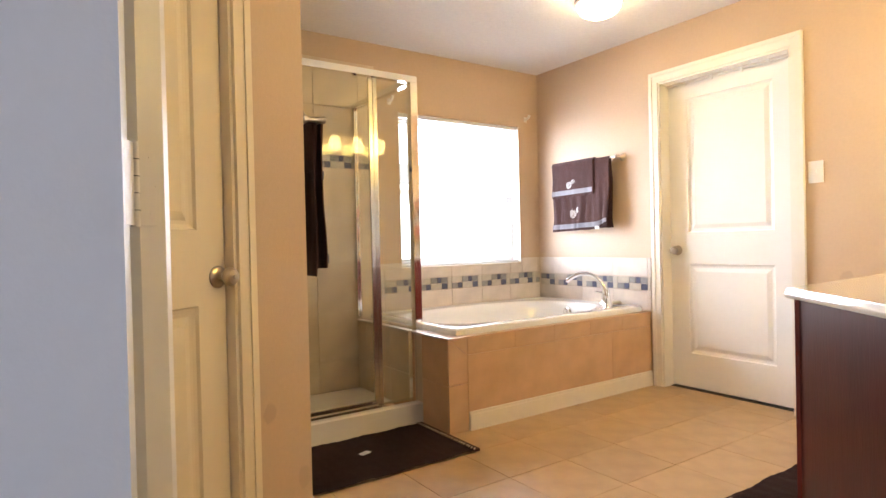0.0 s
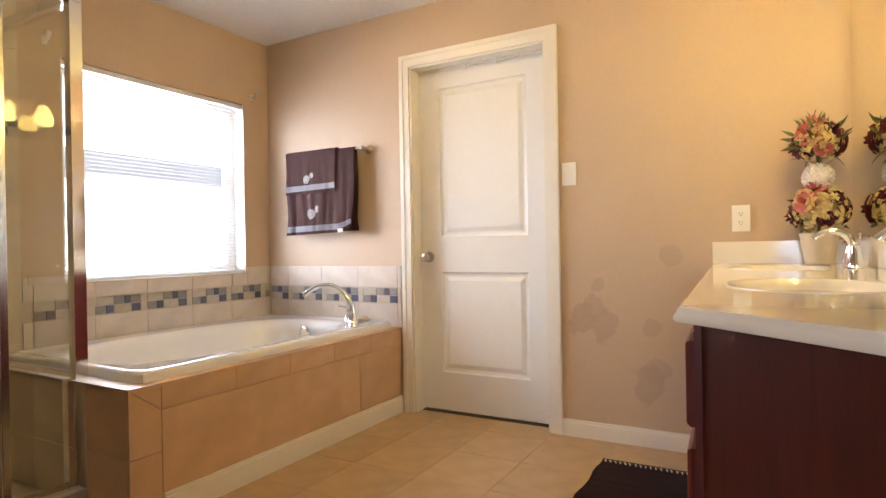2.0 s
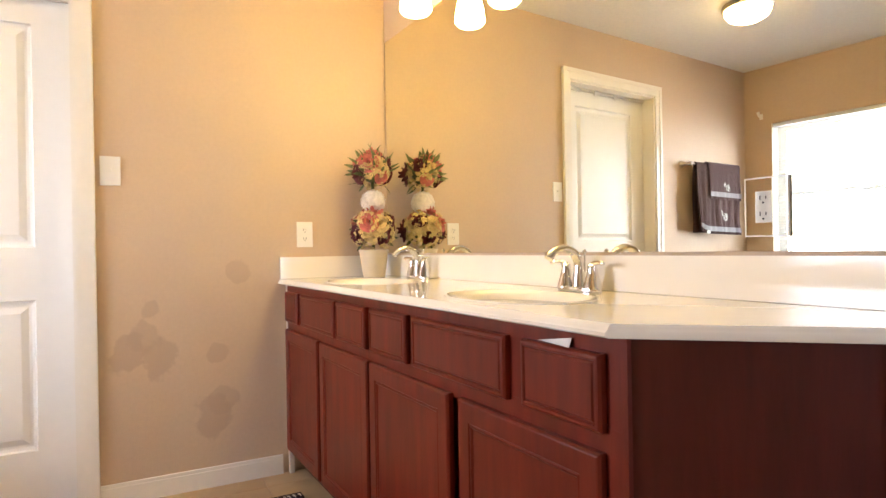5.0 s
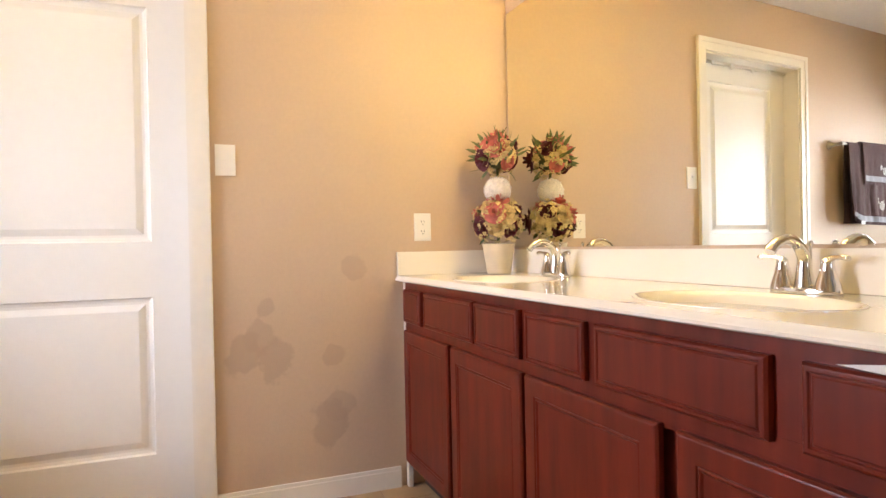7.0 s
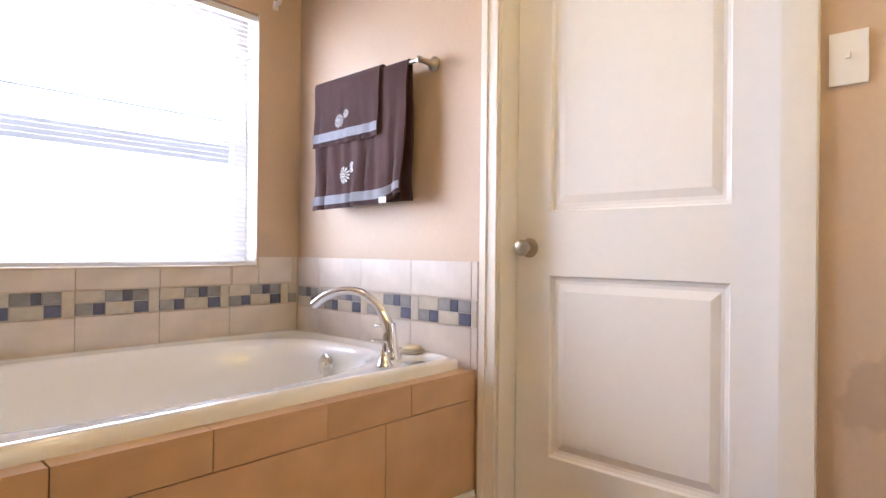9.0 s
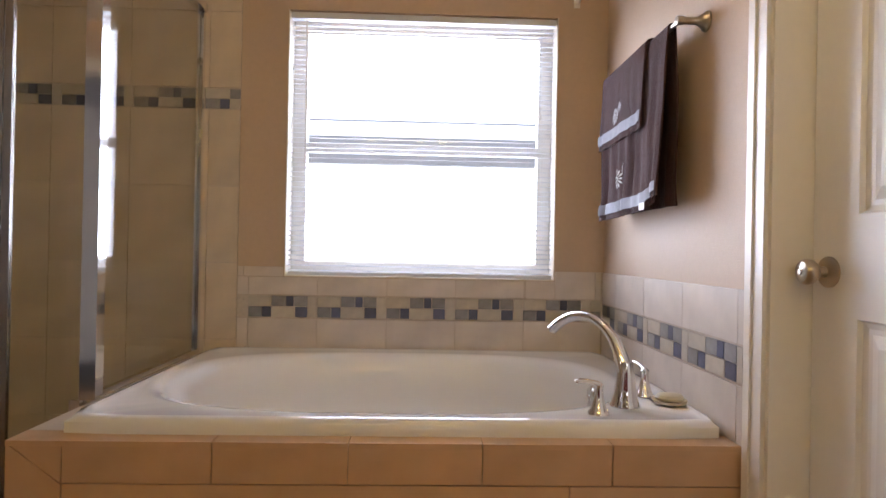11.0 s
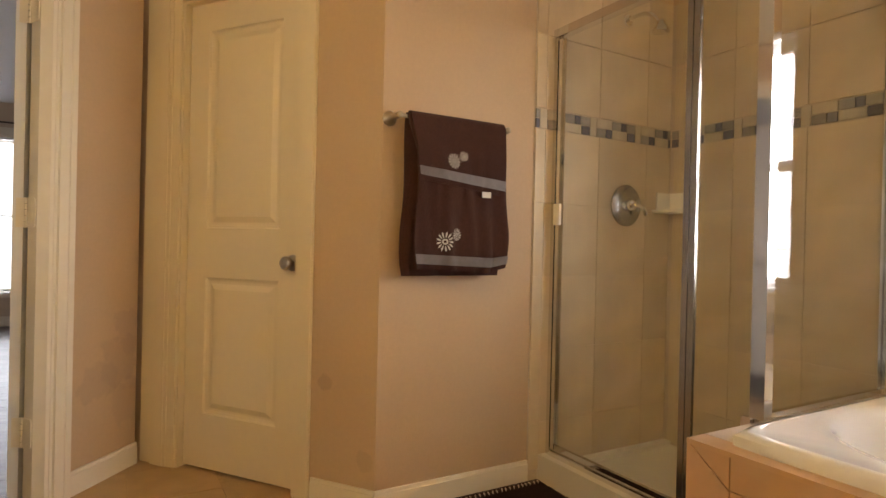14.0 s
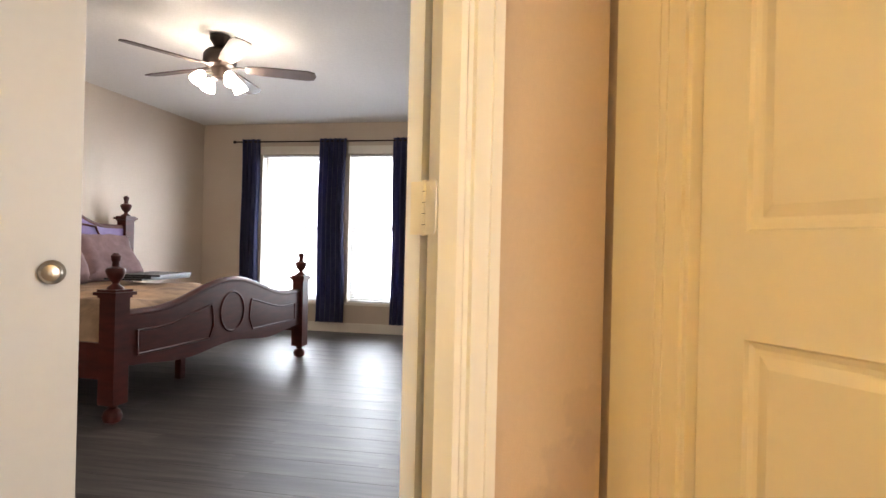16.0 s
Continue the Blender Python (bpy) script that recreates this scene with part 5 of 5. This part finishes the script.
for k in range(3):
    thing("picture_board", B((-0.32, 0.32, -0.18, 0.18, 0, 0.014)), PHOTO, "flat dark board lying on the bed", "board", bevel=0.002, group="boards on the bed", m=pose(-3.50 - 0.02 * k, -1.85 + 0.02 * k, 0.685 + 0.0165 * k, 0, 0, 6 * k))

# curtains and rod
rodt = root("curtain_rod", "thin dark curtain rod over the bedroom windows", "curtain rod", pose(BEDX + 0.075, 0, 2.245))
part("rod", turned([(0.009, -2.16), (0.009, 1.25)], 12, axis="y"), FANM, rodt, smooth=True)
for y in (-2.16, 1.25):
    part("rod_finial", turned([(0.010, y - 0.02), (0.020, y), (0.010, y + 0.02)], 14, axis="y"), FANM, rodt, smooth=True)


def curtain(y0, y1, bottom, seed):
    bm, n, h = bmesh.new(), 60, 2.275
    rows = []
    for j in range(19):
        z = h - (h - bottom) * j / 18
        k = 0.55 + 0.45 * min(1, j / 4)
        wide = 1 - 0.06 * math.sin(math.pi * min(1, j / 14))
        rows.append([bm.verts.new((BEDX + 0.08 + k * 0.022 * math.sin(2 * math.pi * (y1 - y0) / 0.062 * u + seed) + 0.006 * math.sin(13 * u + j * 0.3), (y0 + y1) / 2 + (y1 - y0) * (u - 0.5) * wide + 0.008 * math.sin(j * 0.4 + seed), z)) for u in [i / n for i in range(n + 1)]])
    for a, b in zip(rows, rows[1:]):
        for i in range(n):
            bm.faces.new((a[i], a[i + 1], b[i + 1], b[i]))
    bmesh.ops.solidify(bm, geom=bm.faces[:], thickness=0.002)
    return thing("curtain", bm, NAVY, "gathered navy curtain panel beside a tall window", "curtain", smooth=True, group="curtains on the rod")


curtain(-2.06, -1.83, 0.14, 0.3)
curtain(-1.07, -0.74, 0.12, 1.7)
curtain(-0.17, 0.13, 0.12, 3.0)
for a, b in wins:
    thing("window_head_trim", B((BEDX + 0.001, BEDX + 0.012, a - 0.02, b + 0.02, 2.105, 2.20)), TRIM, "white trim board over the bedroom window", "trim", kind="structure", bevel=0.002)

fan = root("ceiling_fan", "dark ceiling fan with five blades and lit glass shades", "ceiling fan", pose(-2.68, -0.70, 0))
part("canopy", turned([(0.072, BEDCEIL - 0.001), (0.070, BEDCEIL - 0.03), (0.040, BEDCEIL - 0.075), (0.018, BEDCEIL - 0.085)], 24), FANM, fan, smooth=True)
part("downrod", turned([(0.012, 2.34), (0.012, BEDCEIL - 0.08)], 12), FANM, fan, smooth=True)
part("motor", turned([(0.03, 2.39), (0.085, 2.375), (0.11, 2.345), (0.115, 2.29), (0.10, 2.262), (0.06, 2.250), (0.05, 2.20), (0.052, 2.175), (0.03, 2.165)], 28), FANM, fan, smooth=True)
for k in range(5):
    a = 115.5 + 72 * k
    b = new("fan_blade")
    b.parent = fan
    b.matrix_basis = pose(0, 0, 2.262, 0, 0, a)
    part("blade_iron", B((0.07, 0.20, -0.018, 0.018, -0.006, 0.0)), FANM, b, bevel=0.003)
    bm = prism([(0.17, -0.045), (0.30, -0.062), (0.60, -0.068), (0.655, -0.052), (0.668, 0), (0.655, 0.052), (0.60, 0.068), (0.30, 0.062), (0.17, 0.045)], -0.004, 0.004)
    part("blade", bm, BLADE, b, m=pose(0, 0, -0.008, -12, 0, 0), bevel=0.001)
for k in range(4):
    a = radians(60 + 90 * k)
    c = new("light_kit_arm")
    c.parent = fan
    d = Vector((math.cos(a), math.sin(a), 0))
    part("lamp_arm", tube(arc([d * 0.04 + Vector((0, 0, 2.19)), d * 0.08 + Vector((0, 0, 2.20)), d * 0.12 + Vector((0, 0, 2.185))], 4), 0.008, 10), FANM, c, smooth=True)
    bm = turned([(0.022, 0.0), (0.034, -0.02), (0.046, -0.055), (0.050, -0.085), (0.040, -0.090), (0.01, -0.092)], 22)
    part("glass_shade", bm, FANSHADE, c, "lit white glass shade", smooth=True, m=Matrix.Translation(d * 0.125 + Vector((0, 0, 2.19))) @ d.to_track_quat("X", "Z").to_matrix().to_4x4() @ pose(0, 0, 0, 0, -32, 0))
vt = root("ceiling_vent", "white metal ceiling air vent near the window wall", "vent", pose(-3.95, 0.60, BEDCEIL))
part("vent_frame", B((-0.09, 0.09, -0.17, 0.17, -0.008, -0.001)), VENTM, vt, bevel=0.002)
for k in range(7):
    part("louvre", B((-0.075, 0.075, -0.15 + 0.045 * k, -0.128 + 0.045 * k, -0.013, -0.0085)), SLOT, vt)

# ---- lights of the room ----
vl = root("vanity_light", "vanity light bar with four lit white glass shades", "light fixture", SQ)
part("back_bar", B((1.80, 2.70, 0.772, 0.800, 2.13, 2.20)), CHROME, vl, bevel=0.008)
for x in (2.61, 2.37, 2.13, 1.89):
    arm = new("lamp_arm")
    arm.parent = vl
    part("socket_arm", tube(arc([(x, 0.80, 2.165), (x, 0.85, 2.17), (x, 0.90, 2.15), (x, 0.905, 2.105)], 4), 0.008, 10), CHROME, arm, smooth=True)
    part("socket_cup", turned([(0.026, 2.075), (0.026, 2.105), (0.012, 2.115)], 20, at=(x, 0.905, 0)), CHROME, arm, smooth=True)
    part("glass_shade", turned([(0.030, 2.075), (0.048, 2.045), (0.060, 1.99), (0.064, 1.945), (0.052, 1.932), (0.01, 1.930)], 24, at=(x, 0.905, 0)), SHADE, arm, "lit white bell glass shade", smooth=True)
dl = root("ceiling_light", "lit round flush ceiling light with a domed glass", "ceiling light", pose(2.46, 2.77, CEILING))
part("base_ring", turned([(0.136, -0.0005), (0.136, -0.022), (0.128, -0.028)], 36), NICKEL, dl, smooth=True)
part("dome_glass", turned([(0.126, -0.028), (0.122, -0.050), (0.105, -0.075), (0.073, -0.093), (0.028, -0.100)], 36), DOME, dl, smooth=True)

# ---- pieces: wall tiles, mosaics, floor tiles, planks ----
CACHE = {}


def piece(name, size, at, mat, parent, kind=""):
    """A bevelled block of the given size with its low corner at a place; alike pieces share their mesh."""
    key = (name, tuple(round(s, 3) for s in size), mat.name)
    if key not in CACHE:
        sx, sy, sz = size
        bm = B((0, sx, 0, sy, 0, sz))
        CACHE[key] = finish(name, bm, mat, 0.0012)
    ob = new(name, CACHE[key])
    ob.location = at
    ob.parent = parent
    return ob


T, G = 0.006, 0.0026


def tile_field(parent, axis, plane, sign, us, zs, mat, skip=None, name="tile"):
    """Tiles on a wall plane. axis: the way the wall runs; sign: the way in which the tiles stand out of it."""
    for u0, u1 in zip(us, us[1:]):
        for z0, z1 in zip(zs, zs[1:]):
            if u1 - u0 < 0.02 or z1 - z0 < 0.02 or (skip and skip(u0, u1, z0, z1)):
                continue
            lo = plane if sign > 0 else plane - T
            if axis == "x":
                piece(name, (u1 - u0 - G, T, z1 - z0 - G), (u0 + G / 2, lo, z0 + G / 2), mat, parent)
            else:
                piece(name, (T, u1 - u0 - G, z1 - z0 - G), (lo, u0 + G / 2, z0 + G / 2), mat, parent)


def mosaic(parent, axis, plane, sign, u0, u1, z0, z1, unit, start=0.0, flip=1):
    """The staggered band of small square tiles between u0 and u1."""
    cells = [(0.00, 0.34, 1, 0, "C"), (0.34, 0.545, 1, 0, "G"), (0.545, 0.66, 1, 0, "D"), (0.66, 0.86, 1, 0, "G"),
             (0.00, 0.20, 0, 0, "G"), (0.20, 0.34, 0, 0, "D"), (0.34, 0.68, 0, 0, "C"), (0.68, 0.86, 0, 0, "D"), (0.86, 1.0, 2, 0, "C")]
    zm = (z0 + z1) / 2
    k = math.floor((u0 - start) / unit)
    while start + k * unit < u1:
        base = start + k * unit
        for a, b, top, _, c in cells:
            if flip < 0:
                a, b = 1 - b, 1 - a
            a, b = max(u0, base + a * unit), min(u1, base + b * unit)
            if b - a < 0.012:
                continue
            g = 0.003
            za, zb = (z0 + g, z1 - g) if top == 2 else (zm + g / 2, z1 - g) if top else (z0 + g, zm - g / 2)
            lo = plane if sign > 0 else plane - T
            mat = {"C": MOS_C, "G": MOS_G, "D": MOS_D}[c]
            if axis == "x":
                piece("mosaic_tile", (b - a - g, T, zb - za), (a + g / 2, lo, za), mat, parent)
            else:
                piece("mosaic_tile", (T, b - a - g, zb - za), (lo, a + g / 2, za), mat, parent)
        k += 1


def bed_of_grout(name, box, parent):
    part(name, B(box), WGROUT, parent)


NP, EP, WP = 4.0715, 3.1965, 0.5685
bed_of_grout("grout_bed", (0.5655, 1.672, NP, 4.0745, 0.0, 2.225), NORTH)
bed_of_grout("grout_bed", (1.6725, 3.1960, NP, 4.0745, 0.45, 0.826), NORTH)
bed_of_grout("grout_bed", (2.992, 3.1960, NP, 4.0745, 0.8265, 0.868), NORTH)
bed_of_grout("grout_bed", (1.6725, 1.860, NP, 4.0745, 0.8265, 0.868), NORTH)
bed_of_grout("grout_bed", (0.5655, WP, 3.205, NP - 0.0005, 0.0, 2.225), WESTW)
bed_of_grout("grout_bed", (EP, 3.1995, 2.986, NP - 0.0005, 0.45, 0.868), EASTW)
SU = [0.580, 0.594, 0.911, 1.228, 1.545, 1.673]
tile_field(NORTH, "x", NP, -1, SU, [0.05, 0.25, 0.565, 0.88, 1.195, 1.51], SHTILE, skip=lambda a, b, c, d: a > 1.5 and d < 0.5)
tile_field(NORTH, "x", NP, -1, SU, [1.60, 1.915, 2.225], SHTILE)
mosaic(NORTH, "x", NP, -1, 0.580, 1.673, 1.512, 1.598, 0.29, 0.66)
WU = [3.207, 3.262, 3.578, 3.893, 4.062]
tile_field(WESTW, "y", WP, 1, WU, [0.05, 0.25, 0.565, 0.88, 1.195, 1.51], SHTILE)
tile_field(WESTW, "y", WP, 1, WU, [1.60, 1.915, 2.225], SHTILE)
mosaic(WESTW, "y", WP, 1, 3.207, 4.062, 1.512, 1.598, 0.29, 0.08)
NU = [1.675, 1.720, 2.003, 2.289, 2.575, 2.861, 3.187]
tile_field(NORTH, "x", NP, -1, NU, [0.50, 0.655], TUBTILE)
tile_field(NORTH, "x", NP, -1, NU, [0.752, 0.826], TUBTILE, skip=lambda a, b, c, d: b > 2.992)
tile_field(NORTH, "x", NP, -1, [2.993, 3.162, 3.187], [0.752, 0.868], TUBTILE)
tile_field(NORTH, "x", NP, -1, [1.675, 1.700, 1.860], [0.8275, 0.868], TUBTILE)
tile_field(NORTH, "x", NP, -1, [2.870, 2.992], [0.752, 0.826], TUBTILE)
mosaic(NORTH, "x", NP, -1, 1.720, 3.187, 0.658, 0.750, 0.285, 1.718)
EU = [2.988, 3.015, 3.310, 3.605, 3.898, 4.062]
tile_field(EASTW, "y", EP, -1, EU, [0.50, 0.640], TUBTILE)
tile_field(EASTW, "y", EP, -1, EU, [0.738, 0.868], TUBTILE)
mosaic(EASTW, "y", EP, -1, 2.990, 4.062, 0.643, 0.735, 0.295, 2.975, -1)

# deck facing
DF, DW = DY0 + 0.012, DX0 + 0.012
for a, b in zip([1.63, 1.965, 2.275, 2.585, 2.89], [1.965, 2.275, 2.585, 2.89, 3.196]):
    piece("tile", (b - a - G, 0.0118, 0.093), (a + G / 2, DF - 0.0118, 0.405), APRON, DECK)
for a, b in ((1.63, 2.79), (2.79, 3.196)):
    piece("tile", (b - a - G, 0.0112, 0.302), (a + G / 2, DF - 0.0112, 0.10), APRON, DECK)
bm = bmesh.new()
vs = [[bm.verts.new((x, y, z)) for x, z in ((DX0 + 0.0005, 0.497), (1.628, 0.497), (1.628, 0.405))] for y in (DF - 0.0118, DF - 0.0005)]
bm.faces.new(vs[0]); bm.faces.new(vs[1][::-1])
for i in range(3):
    bm.faces.new((vs[0][i], vs[0][(i + 1) % 3], vs[1][(i + 1) % 3], vs[1][i]))
part("mitred_tile", bm, APRON, DECK)
bm = bmesh.new()
vs = [[bm.verts.new((x, y, z)) for x, z in ((DX0 + 0.0005, 0.493), (1.628, 0.401), (1.628, 0.255), (DX0 + 0.0005, 0.255))] for y in (DF - 0.0118, DF - 0.0005)]
bm.faces.new(vs[0]); bm.faces.new(vs[1][::-1])
for i in range(4):
    bm.faces.new((vs[0][i], vs[0][(i + 1) % 4], vs[1][(i + 1) % 4], vs[1][i]))
part("mitred_tile", bm, APRON, DECK)
piece("tile", (1.628 - DX0 - 0.0005, 0.0118, 0.249), (DX0 + 0.0005, DF - 0.0118, 0.002), APRON, DECK)
for a, b in ((DF + 0.001, 3.255), (3.352, 3.62), (3.62, 3.935), (3.935, 4.060)):
    for z0, z1 in ((0.002, 0.25), (0.25, 0.497)):
        z0 = 0.05 if a > 3.3 and z0 < 0.01 else z0
        piece("tile", (0.0115, b - a - G, z1 - z0 - G), (DX0, a + G / 2, z0), APRON if a < 3.3 else SHTILE, DECK)
piece("tile", (0.0115, 3.35 - 3.259, 0.38), (DX0 + 0.0001, 3.257, 0.116), SHTILE, DECK)
# deck top border
for a, b in zip([DX0, 1.965, 2.275, 2.585, 2.89], [1.965, 2.275, 2.585, 2.89, 3.196]):
    piece("border_tile", (b - a - G, 0.075, 0.0125), (a + G / 2 - (0.002 if a == DX0 else 0), DY0, DZ - 0.0125), APRON, DECK)
for a, b in zip([3.072, 3.38, 3.70], [3.38, 3.70, 4.062]):
    piece("border_tile", (0.13, b - a - G, 0.0125), (DX0, a + G / 2, DZ - 0.0125), TUBTILE, DECK)
thing("tub_baseboard", B((1.632, 3.183, DF - 0.027, DF - 0.0125, 0.0, 0.085), (1.632, 3.183, DF - 0.022, DF - 0.0125, 0.0851, 0.10)), TRIM, "white baseboard along the tub apron", "baseboard", kind="structure", bevel=0.002)

# floor tiles
S = 0.335


def on_floor(x, y):
    if not (0.3 < x < 3.44 and 0.66 < y < 3.3):
        return -0.45 < x <= 0.3 and y > 0.66
    return True


for i in range(-9, 4):
    for j in range(-5, 4):
        x0, y0 = 2.40 + i * S, 2.06 + j * S
        x1, y1 = min(x0 + S, 3.42), min(y0 + S, 3.268)
        if x1 - x0 < 0.03 or y1 - y0 < 0.03 or y1 < 0.7:
            continue
        # keep to the bathroom side of the entry and closet walls
        cxm, cym = (x0 + x1) / 2, (y0 + y1) / 2
        if 0.648 * (cxm - CX) + 0.7616 * (cym - CY) < -0.19 or (cxm < 0.45 and cym > CY + 0.7 * (cxm - CX) + 0.2):
            continue
        piece("floor_tile", (x1 - x0 - 0.0025, y1 - y0 - 0.0025, 0.010), (x0 + 0.0012, y0 + 0.0012, -0.0095 + 0.0002 * ((i * 7 + j * 5) % 3)), FLOORT, FLOOR)

# bedroom planks, laid across the way in
rnd = random.Random(3)
W = 0.18
for j in range(35):
    x0 = BEDX + j * W
    if x0 > 0.7:
        break
    x1 = min(x0 + W, 0.75)
    y = -2.62 - rnd.uniform(0.1, 1.1)
    top = 3.18 if x1 < CX - 0.2 else CY - 0.02 - (x1 - CX + 0.10) * (0.648 / 0.7616)
    while y < top:
        y0, y1 = max(y, -2.62), min(y + 1.22, top)
        y += 1.22
        if y1 - y0 < 0.05:
            continue
        piece("plank", (W - 0.0025, round(y1 - y0 - 0.0025, 2), 0.006), (x0 + 0.001, y0 + 0.001, -0.0055), PLANK, BFLOOR)
thing("entry_threshold", B((O0 + 0.02, O1 - 0.02, 0.02, 0.10, -0.004, 0.004)), MAHOG, "dark wood threshold strip in the entry", "threshold", kind="structure", m=ENTRY, bevel=0.001)
